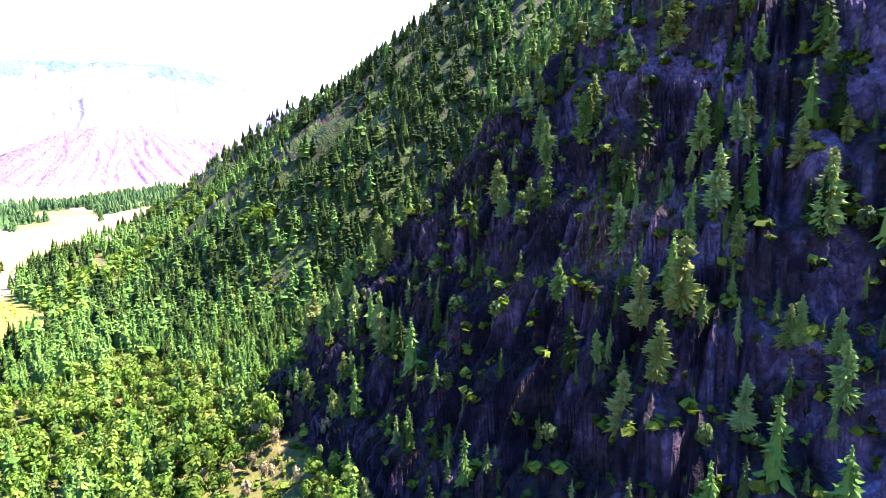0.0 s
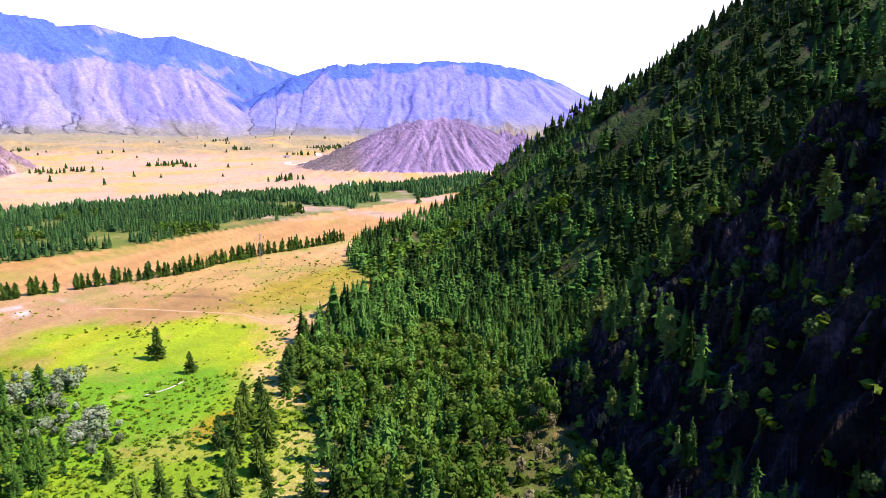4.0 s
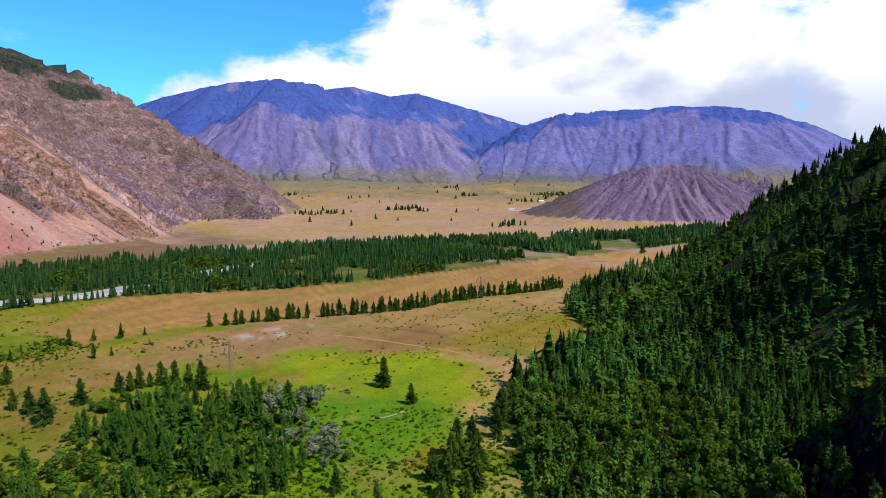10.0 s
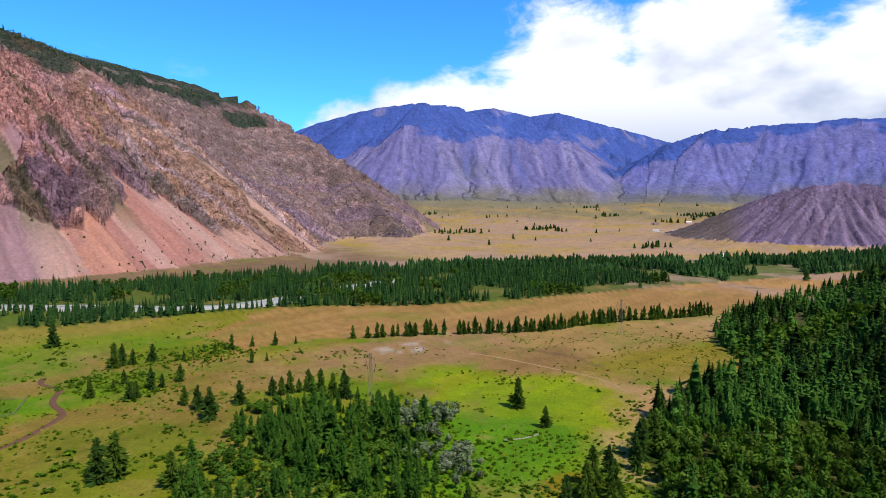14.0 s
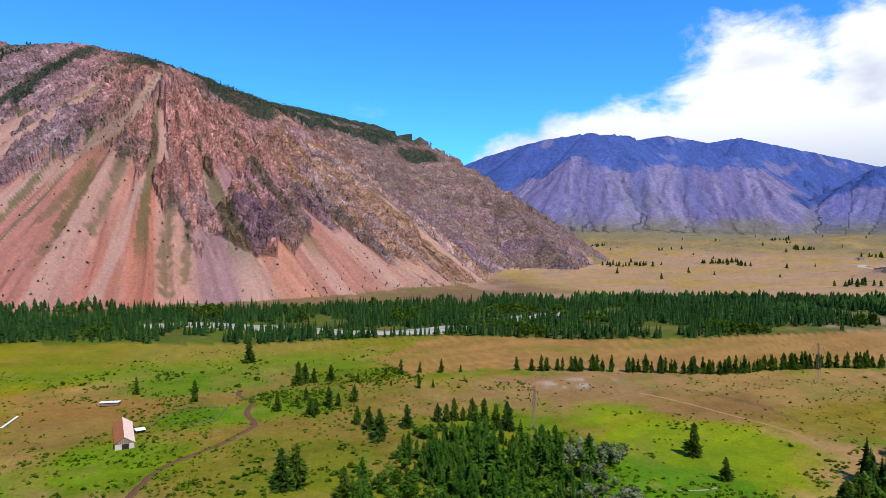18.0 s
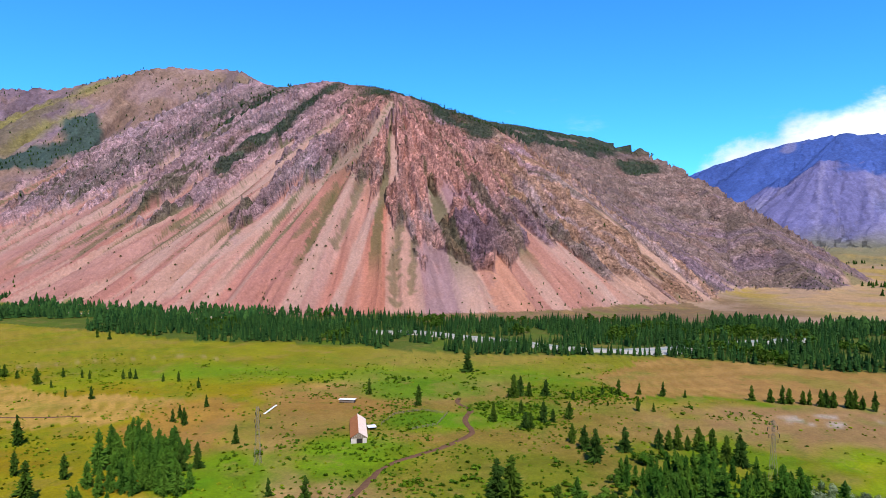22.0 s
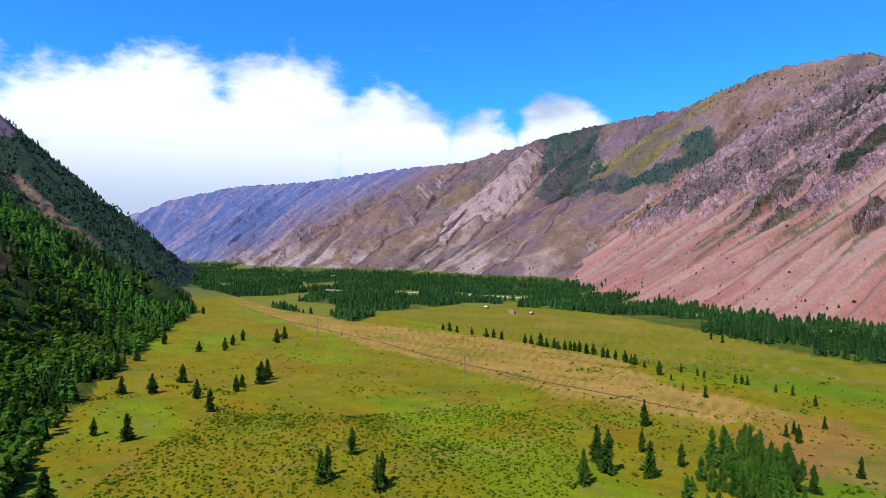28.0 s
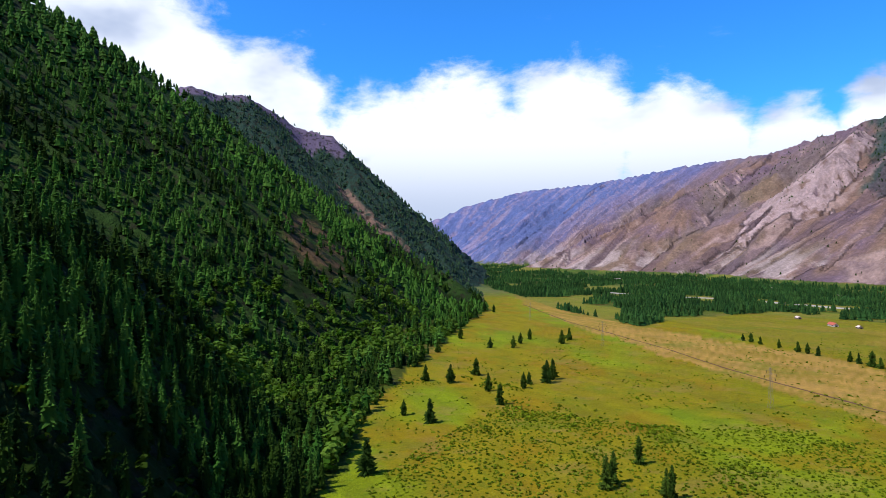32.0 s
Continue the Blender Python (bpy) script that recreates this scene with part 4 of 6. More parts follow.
def stamp(name, shapes, x, y, z, size, tints, label, category, mat=None, lean=0.0, slim=(0.85, 1.2)):
    """One mesh of many plants: each a shape, turned, sized and tinted by itself."""
    n = len(x)
    if not n:
        return None
    pick = RNG.integers(0, len(shapes), n)
    rot, wide = RNG.random(n) * 2 * math.pi, RNG.uniform(slim[0], slim[1], n)
    vs, fs, cs, at = [], [], [], 0
    for k, (sv, sf) in enumerate(shapes):
        m = np.nonzero(pick == k)[0]
        if not len(m):
            continue
        c, s = np.cos(rot[m])[:, None], np.sin(rot[m])[:, None]
        px = (sv[None, :, 0] * c - sv[None, :, 1] * s) * (size[m] * wide[m])[:, None] + x[m][:, None]
        py = (sv[None, :, 0] * s + sv[None, :, 1] * c) * (size[m] * wide[m])[:, None] + y[m][:, None]
        pz = sv[None, :, 2] * size[m][:, None] + z[m][:, None]
        vs.append(np.stack([px, py, pz], -1).reshape(-1, 3))
        fs.append((sf[None] + (np.arange(len(m)) * len(sv))[:, None, None]).reshape(-1, 3) + at)
        shade = RNG.uniform(0.8, 1.2, (len(m), len(sv), 1))
        cs.append((tints[m][:, None, :] * shade).reshape(-1, 3))
        at += len(m) * len(sv)
    me = grid_mesh(name, np.concatenate(vs), np.concatenate(fs), np.concatenate(cs), mat or (M_LEAF if any(shapes is k for k in (LEAFY, LEAFY_NEAR, BUSH, SHRUB, TUFT)) else M_NEEDLE))
    me.polygons.foreach_set("use_smooth", np.zeros(len(me.polygons), bool))
    return tagged(new(name, me), label, category, kind="stuff")


def scatter(box, spacing):
    """Jittered points over box = (x0, x1, y0, y1)."""
    gx, gy = np.meshgrid(np.arange(box[0], box[1], spacing), np.arange(box[2], box[3], spacing))
    x, y = gx.ravel(), gy.ravel()
    return x + RNG.uniform(-0.55, 0.55, x.size) * spacing, y + RNG.uniform(-0.55, 0.55, x.size) * spacing


def tints(n, a, b, spread=0.25):
    f = RNG.random(n)[:, None]
    return (np.array(a) * (1 - f) + np.array(b) * f) * RNG.uniform(1 - spread, 1 + spread, (n, 1))


FAR = [far_conifer_shape(1.0, 0.26, RNG) for _ in range(8)]
MID = [conifer_shape(1.0, 0.25, 22, RNG, 0.04, 0.5, 0.05, 0.58) for _ in range(12)]
NEAR = [conifer_shape(1.0, 0.2, 92, RNG, 0.05, 0.6, 0.15, 0.6) for _ in range(10)]
LEAFY = [leafy_shape(1.0, 0.32, 44, RNG) for _ in range(6)]
LEAFY_NEAR = [leafy_shape(1.0, 0.3, 190, RNG) for _ in range(5)]
TUFT = [leafy_shape(1.0, 0.7, 3, RNG, 0.0) for _ in range(6)]
BUSH = [leafy_shape(1.0, 0.7, 17, RNG, 0.0) for _ in range(6)]
SHRUB = [leafy_shape(1.0, 0.55, 70, RNG, 0.0) for _ in range(6)]
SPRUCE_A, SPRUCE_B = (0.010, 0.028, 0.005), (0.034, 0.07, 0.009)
LARCH_A, LARCH_B = (0.044, 0.125, 0.02), (0.088, 0.185, 0.034)
BELT_A, BELT_B = (0.018, 0.056, 0.02), (0.048, 0.105, 0.03)
LEAF_A, LEAF_B = (0.065, 0.15, 0.015), (0.135, 0.22, 0.035)
BARS = [[(-640, -110), (-642, -60), (-600, 0), (-550, 60), (-534, 110), (-532, 145), (-560, 185), (-590, 260), (-606, 310)],
        [(-900, -800), (-800, -900), (-755, -1120), (-640, -1215), (-560, -1500)]]


def plant_woods():
    # river woods
    x, y = scatter((-1700, -330, -3300, 1130), 5.4)
    gap = fbm(x / 60, y / 60, 3, 201)
    glade = fbm(x / 130, y / 130, 3, 206) * step(-500, -800, y)
    keep = inside(x + 7 * gap, y, BELT) & (gap < np.where(np.hypot(x, y) > 900, 0.2, 0.3)) & (glade < 0.3) & (RNG.random(x.size) < np.clip(760 / np.hypot(x, y), 0.17, 1.0))
    for bar in BARS:
        keep &= near_line(x, y, bar) > 9 + 26 * gap
    x, y = x[keep], y[keep]
    z, group, across, down, rise, ridge = land(x, y)
    m = rise < 9
    x, y, z = x[m], y[m], z[m]
    r = np.hypot(x, y)
    size = RNG.uniform(5.5, 13, x.size) * np.where(RNG.random(x.size) < 0.12, 1.3, 1.0)
    close = r < 760
    leafy = (fbm(x / 45, y / 45, 2, 205) > 0.3) & close
    stamp("river_woods", MID, *(v[close & ~leafy] for v in (x, y, z, size)), tints(int((close & ~leafy).sum()), BELT_A, BELT_B), "dense dark green conifer woods along the river", "woods", slim=(0.75, 1.15))
    stamp("river_poplars", LEAFY, *(v[leafy] for v in (x, y, z, size * 0.7)), 0.62 * tints(int(leafy.sum()), LEAF_A, LEAF_B), "green poplars and willows in the river woods", "woods")
    stamp("far_river_woods", FAR, *(v[~close] for v in (x, y, z, size)), tints(int((~close).sum()), BELT_A, BELT_B) * (1 + 0.5 * fbm(x / 90, y / 90, 3, 207))[~close][:, None], "dark conifer woods far along the valley floor", "woods", slim=(0.9, 1.5))
    # wooded hill
    x, y = scatter((-360, 560, -2400, 850), 4.4)
    r = np.hypot(x, y)
    az = np.degrees(np.arctan2(-x, y)) % 360
    seen = inside(x, y, WOODS) & ((az < 211) | (az > 319)) & (r > 60) & (RNG.random(x.size) < np.where(r < 320, 1.0, np.clip(0.7 * (330 / r) ** 1.05 * np.where(y < -1250, 2.0, 1.0), 0.1, 1.0)))
    x, y, r = x[seen], y[seen], r[seen]
    z, group, across, down, rise, ridge = land(x, y)
    steep = slope_at(x, y, z)
    clear = fbm(x / 42, y / 42, 3, 202)
    patch = np.maximum(blob(x, y, 22, -770, 38, 95, clear), along(x, y, SOUTH_ROCKS, 0.0)) > 0.4
    wood = (steep < np.where(group == 6, 1.0, np.where(r > 1100, 2.6, 1.6))) & (clear < 0.42) & ~(patch & (RNG.random(x.size) < 0.75))
    wood &= (group != 6) | (RNG.random(x.size) < 0.4)
    wood &= ~((ridge == 17) & (0.5 * fbm(x / 35, y / 35, 4, 102) + 0.6 * fbm(x / 90, y / 90, 3, 138) + 0.2 - down / 130 > 0) & (y < -1400) & (RNG.random(x.size) < 0.85))
    x, y, z, r, group = x[wood], y[wood], z[wood], r[wood], group[wood]
    size = RNG.uniform(5.5, 15, x.size) * np.where(RNG.random(x.size) < 0.15, 1.25, 1.0) * np.where(r > 1100, 0.65, 1.0)
    # near southern slope: birches left out to keep it as dark as its shade
    low = (rise[wood] < np.where(y < 0, 60, 45)) & ~((x > 5) & (y < 0) & (r < 340))
    leafy = (fbm(x / 55, y / 55, 2, 203) + RNG.uniform(-0.3, 0.3, x.size) > np.where(y < 0, -0.05, np.where(r < 260, 0.12, 0.3))) & (group != 6) & low
    n = x.size
    # mostly dark spruce tones there, standing in for the hill's shade
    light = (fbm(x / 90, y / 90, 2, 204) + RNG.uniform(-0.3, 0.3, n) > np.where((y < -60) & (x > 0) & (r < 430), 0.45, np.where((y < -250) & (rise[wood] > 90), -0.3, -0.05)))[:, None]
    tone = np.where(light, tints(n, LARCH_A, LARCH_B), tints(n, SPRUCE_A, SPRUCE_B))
    # leaf and needle tones multiplied down on the northern slope for its shade
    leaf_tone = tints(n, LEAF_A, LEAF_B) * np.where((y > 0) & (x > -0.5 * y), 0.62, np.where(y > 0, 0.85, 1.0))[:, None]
    # woods beyond 1250 m to the south take a blue-green haze tint
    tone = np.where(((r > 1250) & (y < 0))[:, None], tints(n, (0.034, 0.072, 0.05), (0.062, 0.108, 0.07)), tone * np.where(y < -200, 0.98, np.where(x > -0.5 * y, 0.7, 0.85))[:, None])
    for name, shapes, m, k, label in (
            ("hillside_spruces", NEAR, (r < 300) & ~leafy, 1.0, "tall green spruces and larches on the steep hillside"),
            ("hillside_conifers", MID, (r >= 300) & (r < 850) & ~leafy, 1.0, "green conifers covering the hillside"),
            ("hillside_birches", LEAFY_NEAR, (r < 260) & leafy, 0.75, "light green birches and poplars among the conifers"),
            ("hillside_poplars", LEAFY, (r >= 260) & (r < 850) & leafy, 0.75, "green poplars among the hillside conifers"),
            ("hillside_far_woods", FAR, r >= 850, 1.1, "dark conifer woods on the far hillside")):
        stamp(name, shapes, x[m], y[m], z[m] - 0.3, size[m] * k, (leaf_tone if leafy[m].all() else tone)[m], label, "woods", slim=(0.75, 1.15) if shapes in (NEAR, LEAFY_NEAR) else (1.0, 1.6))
    x, y = scatter((-340, 330, -420, 420), 4.3)
    r = np.hypot(x, y)
    az = np.degrees(np.arctan2(-x, y)) % 360
    k = inside(x, y, WOODS) & (r > 70) & (r < 360) & ((az < 211) | (az > 319)) & (RNG.random(x.size) < 0.75)
    x, y = x[k], y[k]
    stamp("hillside_undergrowth", BUSH, x, y, ground_z(x, y) - 0.3, RNG.uniform(0.9, 2.6, x.size), tints(x.size, (0.02, 0.045, 0.006), (0.085, 0.13, 0.015), 0.4), "dark green undergrowth between the hillside trees", "bushes", slim=(0.9, 1.5))
    # woods on the crests and scattered larches on the bare slopes across the valley
    for box, gap in (((-1800, -700, -900, 800), 7.5), ((-3300, -900, -2600, -500), 17)):
        x, y = scatter(box, gap)
        z, group, across, down, rise, ridge = land(x, y)
        n = fbm(x / 130, y / 130, 4, 210)
        r = np.hypot(x, y)
        az = np.degrees(np.arctan2(-x, y))
        crest_wood = (ridge == 0) * step(75, 45, down + 60 * n) * step(110, 170, rise) * step(72, 77, az) * step(104, 99, az)
        crest_wood = np.maximum(crest_wood, (ridge == 1) * step(60, 30, down + 40 * n) * step(87, 89, az) * step(96, 93, az))
        crest_wood = np.maximum(crest_wood, np.maximum(blob(x, y, -1790, 330, 75, 60, 0.6 * n), blob(x, y, -1700, 420, 40, 70, 0.6 * n)))
        strip = step(0.17, 0.25, fbm(across / 85, down / 500, 4, 140, 0.6) + 0.35 * fbm(x / 35, y / 35, 4, 102)) * step(97, 101, az) * step(150, 230, rise)
        crest_wood = np.maximum(np.maximum(crest_wood, along(x, y, RED_WOODS, 0.8 * n)), 0.25 * strip)
        p = np.where(group == 1, 0.8 * crest_wood + 0.012 * step(-0.1, 0.3, n) + 0.3 * step(48, 5, rise) * step(-0.3, 0.1, n + 0.1), 0)
        p = np.where(group == 2, 0.7 * along(x, y, WEST_WOODS, n) + step(0.05, 0.2, n) * step(230, 320, rise) * 0.45 + 0.35 * step(45, 5, rise) * step(0.0, 0.2, n) + 0.02, p)
        keep = (RNG.random(x.size) < p) & (r < 3300) & ((gap > 10) | (r < 1900))
        x, y, z = x[keep], y[keep], z[keep]
        stamp("mountain_larches", FAR, x, y, z - 1, RNG.uniform(2.4, 4.6, x.size) * (1.0 if gap < 10 else 1.9), tints(x.size, SPRUCE_A, SPRUCE_B), "small dark larches on the mountain slopes and crests", "woods", slim=(1.0, 1.7))
    x, y = scatter((-1600, -650, -700, 700), 13)
    z, group, across, down, rise, ridge = land(x, y)
    keep = (group == 1) & (RNG.random(x.size) < 0.30 * step(-0.2, 0.3, fbm(across / 40, down / 200, 3, 213)))
    x, y, z = x[keep], y[keep], z[keep]
    stamp("slope_scrub", FAR, x, y, z - 0.4, RNG.uniform(1.0, 2.6, x.size), tints(x.size, (0.03, 0.04, 0.012), (0.06, 0.06, 0.02)), "dark scrub dotted over the scree", "bushes", slim=(2.5, 4.5))
    # far plain: lone trees and copses
    x, y = scatter((-2300, -300, 700, 2800), 16)
    n = fbm(x / 110, y / 110, 3, 211)
    z, group, across, down, rise, ridge = land(x, y)
    keep = (group == 0) & (RNG.random(x.size) < 0.75 * step(0.42, 0.6, n + 0.25 * fbm(x / 400, y / 400, 2, 212)) + 0.003)
    stamp("plain_copses", FAR, x[keep], y[keep], z[keep], RNG.uniform(8, 15, int(keep.sum())), tints(int(keep.sum()), SPRUCE_A, SPRUCE_B), "dark copses on the far tan plain", "woods", slim=(1.0, 1.5))


plant_woods()

# ---- groves and bushes of the near meadow ----
GROVE_N = [(-150, 34), (-196, 22), (-225, 38), (-249, 62), (-276, 71), (-264, 80), (-247, 92), (-241, 108), (-230, 118), (-200, 112), (-176, 104), (-150, 84), (-165, 58)]
WILLOWS = [(-234, 120), (-229, 140), (-212, 136), (-198, 118), (-170, 120), (-160, 104), (-185, 100), (-215, 112)]
GROVE_S = [(-192, -128), (-237, -150), (-259, -156), (-284, -157), (-262, -134), (-260, -120), (-236, -101), (-212, -104)]


GROVE_TREES = {}


def plant_groves():
    for name, poly, gap, shapes, lo, hi, a, b, label in (
            ("north_grove", GROVE_N, 4.1, NEAR, 8, 14, (0.03, 0.085, 0.012), LARCH_B, "thick grove of young green conifers on the meadow"),
            ("south_grove", GROVE_S, 4.3, NEAR, 7, 13, LARCH_A, LARCH_B, "bright green grove of young larches by the track"),
            ("willow_thicket", WILLOWS, 4.2, LEAFY_NEAR, 4, 7.5, (0.15, 0.20, 0.12), (0.24, 0.27, 0.22), "grey-green willow thicket beside the grove")):
        x, y = scatter((-300, -130, -170, 150), gap)
        k = inside(x + RNG.uniform(-4, 4, x.size), y + RNG.uniform(-4, 4, x.size), poly)
        n = fbm(x / 16, y / 16, 3, 224)
        k &= n > (0.0 if poly is GROVE_S else -0.35)
        x, y, n = x[k], y[k], n[k]
        if poly is GROVE_N:     # thickets of broad-leaved bushes between the conifers
            low = (fbm(x / 22, y / 22, 3, 229) + RNG.uniform(-0.15, 0.15, x.size) > 0.02) | (RNG.random(x.size) < 0.15)
            m = int(low.sum())
            stamp("grove_thicket", LEAFY_NEAR, x[low], y[low], ground_z(x[low], y[low]) - 0.3, RNG.uniform(2.5, 6, m), tints(m, (0.05, 0.12, 0.012), (0.12, 0.20, 0.03)), "green broad-leaved thicket within the grove", "bushes", slim=(1.2, 1.9))
            x, y, n = x[~low], y[~low], n[~low]
        if shapes is LEAFY_NEAR:
            stamp(name, shapes, x, y, ground_z(x, y) - 0.2, RNG.uniform(lo, hi, x.size) * (0.85 + 0.7 * n), tints(x.size, a, b, 0.4), label, "thicket", slim=(1.0, 1.5))
            continue
        tall = RNG.uniform(lo, hi, x.size) * np.where(RNG.random(x.size) < 0.2, 1.2, 1.0) * np.where(RNG.random(x.size) < 0.25, 0.6, 1.0)
        GROVE_TREES[name] = list(zip(x, y)), list(tall * (0.85 + 0.7 * n))
    # bushes
    x, y = scatter((-480, 40, -640, 460), 2.35)
    n, n2 = fbm(x / 26, y / 26, 3, 221), fbm(x / 9, y / 9, 2, 222)
    south = inside(x, y, [(-150, -310), (-235, -280), (-240, -225), (-185, -170), (-140, -150), (-60, -150), (-10, -240), (-45, -300), (-100, -362)])
    north = inside(x, y, [(-212, 128), (-186, 152), (-168, 172), (-150, 162), (-128, 125), (-108, 92), (-115, 66), (-165, 55), (-200, 85)])
    edge = inside(x, y, [(-90, 88), (-122, 108), (-150, 140), (-165, 180), (-185, 215), (-200, 240), (-184, 190), (-146, 181), (-110, 139), (-71, 99)])
    sage = inside(x, y, [(-205, 240), (-260, 260), (-275, 330), (-265, 365), (-200, 320)])
    barn = inside(x, y, [(-210, -30), (-250, -110), (-300, -100), (-240, 20), (-290, 60), (-240, 60), (-215, 10)])
    wet = inside(x, y, [(-345, -10), (-400, 40), (-400, 120), (-330, 70), (-300, 20)])
    west = (x > -440) & (x < -360) & (y < 0) & (y > -260)
    p = 0.03 * (n > 0.3) * (y > -420) + south * (0.62 + 0.35 * step(-0.1, 0.35, n)) + north * (0.5 + 0.5 * step(-0.2, 0.2, n)) + edge * 0.7 + sage * 0.16 + barn * 0.22 * step(-0.2, 0.3, n)
    p += wet * 0.5 * step(-0.1, 0.3, n) + west * 0.2 * step(0.1, 0.35, n)
    clump = fbm(x / 55, y / 40, 4, 228, 0.6)
    p += 0.55 * step(0.14, 0.34, clump + 0.3 * n2) * (x < -150) * (x > -430) * (y > -330) * (y < 150)
    p += 0.25 * step(0.25, 0.4, n) * (x > -130) * (y < -290) * (y > -480) * inside(x, y, [(0, -290), (-170, -290), (-190, -480), (-30, -480)])
    k = (RNG.random(x.size) < p) & ~inside(x, y, WOODS) & ~inside(x, y, BROWN)
    x, y, n, sage, north = x[k], y[k], n[k], sage[k], north[k]
    size = RNG.uniform(0.4, 1.05, x.size) * (1 + 0.7 * step(0.2, 0.5, n)) * np.where(sage, 0.6, 1.0)
    tone = tints(x.size, (0.055, 0.12, 0.010), (0.17, 0.25, 0.015))
    low_south = y < -130
    tone[low_south] = tints(int(low_south.sum()), (0.12, 0.18, 0.01), (0.25, 0.29, 0.015))
    size[low_south] *= 0.85
    tone[sage] = tints(int(sage.sum()), (0.10, 0.09, 0.012), (0.15, 0.12, 0.02))
    stamp("meadow_bushes", BUSH, x, y, ground_z(x, y) - 0.1, size, tone, "low green bushes scattered over the meadow", "bushes", slim=(1.0, 1.7))


def plant_tufts():
    """Coarse grass and low herbs that roughen the turf."""
    x, y = scatter((-500, -20, -640, 520), 2.9)
    n, n2 = fbm(x / 30, y / 30, 4, 225), fbm(x / 8, y / 8, 3, 226)
    r = np.hypot(x, y)
    z, group, across, down, rise, ridge = land(x, y)
    k = (RNG.random(x.size) < np.clip(0.06 + 0.8 * n + 0.7 * n2, 0.01, 0.8) * ~inside(x, y, BROWN) * np.clip(330 / r, 0.3, 1)) & (group == 0) & ~inside(x, y, WOODS) & ~inside(x, y, BELT)
    x, y, z, n = x[k], y[k], z[k], n[k]
    tone = tints(n.size, (0.11, 0.17, 0.01), (0.24, 0.27, 0.015))
    stamp("grass_tufts", TUFT, x, y, z - 0.08, RNG.uniform(0.3, 0.7, n.size), tone, "coarse green grass tufts on the meadow", "grass", slim=(1.0, 1.8))


plant_groves()
plant_tufts()

# ---- single trees ----


def part(name, me, mat, parent, label=""):
    ob = new(name, me)
    if mat is not None and not me.materials:
        me.materials.append(mat)
    ob.parent = parent
    return tagged(ob, label) if label else ob


def shape_mesh(name, v, f, tone, mat):
    shade = RNG.uniform(0.75, 1.25, (len(v), 1))
    me = grid_mesh(name, v, f, np.array(tone)[None] * shade, mat)
    me.polygons.foreach_set("use_smooth", np.zeros(len(me.polygons), bool))
    return me


def trunk_mesh(height, radius, limbs, rng):
    """A tapered trunk with bare stubs and limbs."""
    bm = bmesh.new()

    def limb(p, q, r0, r1, n):
        way = (Vector(q) - Vector(p)).normalized()
        side = way.orthogonal().normalized()
        up = way.cross(side)
        rings = []
        for c, r in ((p, r0), (q, r1)):
            rings.append([bm.verts.new(Vector(c) + r * (math.cos(2 * math.pi * k / n) * side + math.sin(2 * math.pi * k / n) * up)) for k in range(n)])
        for k in range(n):
            bm.faces.new((rings[0][k], rings[0][(k + 1) % n], rings[1][(k + 1) % n], rings[1][k]))

    bend = height * 0.015
    limb((0, 0, -0.6), (bend, 0, height * 0.45), radius, radius * 0.6, 7)
    limb((bend, 0, height * 0.45), (0, 0, height * 0.97), radius * 0.6, radius * 0.12, 7)
    for k in range(limbs):
        z, a = height * rng.uniform(0.08, 0.8), rng.uniform(0, 6.3)
        ln = height * 0.13 * (1 - z / height) + 0.3
        limb((0, 0, z), (ln * math.cos(a), ln * math.sin(a), z - 0.15 * ln), radius * 0.16, radius * 0.05, 4)
    me = bpy.data.meshes.new("trunk")
    bm.to_mesh(me)
    bm.free()
    me.materials.append(M_BARK)
    return me


def tree_kind(k, wide, tone, boughs, height, ragged, gaps, taper=0.75, sprays=1):
    """One tree as an Empty with its trunk and crown; copied for all that grow alike."""
    v, f = conifer_shape(height, height * wide, boughs, RNG, 0.05, ragged, gaps, taper, sprays, 0.3, 0.34)
    root = new(k)
    part("trunk", trunk_mesh(height, 0.018 * height, 9, RNG), M_BARK, root)
    leaf = M_LEAF if sprays > 1 else M_NEEDLE
    part("crown", shape_mesh("crown", v, f, tone, leaf), leaf, root)
    return root


def plant(kind, spots, sizes, label, group, category="tree"):
    """Copies of the trees in kind at the spots."""
    x, y = np.array([p[0] for p in spots], float), np.array([p[1] for p in spots], float)
    z = ground_z(x, y)
    for k in range(len(x)):
        s = sizes[k] if k < len(sizes) else RNG.uniform(8, 12)
        m = Matrix.LocRotScale((x[k], y[k], z[k] - 0.15), Euler((RNG.uniform(-0.03, 0.03), RNG.uniform(-0.03, 0.03), RNG.uniform(0, 6.28))),
                               Vector((RNG.uniform(0.9, 1.15), RNG.uniform(0.9, 1.15), 1)) * (s / 10.0))
        src = kind[int(RNG.integers(0, len(kind)))]
        tagged(copy_thing(src, m), label, category, group)


def drop(kinds):
    for root in kinds:
        for o in list(root.children_recursive) + [root]:
            bpy.data.objects.remove(o)


BROAD = [tree_kind("spruce_tree", 0.25, t, 560, 10.0, 0.55, 0.15, 0.5) for t in ((0.05, 0.092, 0.013), (0.072, 0.12, 0.016), (0.04, 0.08, 0.016), (0.058, 0.104, 0.015))]
SLIM = [tree_kind("spruce_tree", 0.19, t, 480, 10.0, 0.6, 0.15, 0.5) for t in ((0.042, 0.084, 0.013), (0.058, 0.104, 0.015), (0.077, 0.125, 0.018), (0.05, 0.094, 0.016))]
GROVE = [tree_kind("conifer_tree", 0.2, t, 480, 10.0, 0.6, 0.15, 0.5) for t in ((0.05, 0.12, 0.016), (0.075, 0.15, 0.02), (0.036, 0.095, 0.014), (0.06, 0.13, 0.02))]
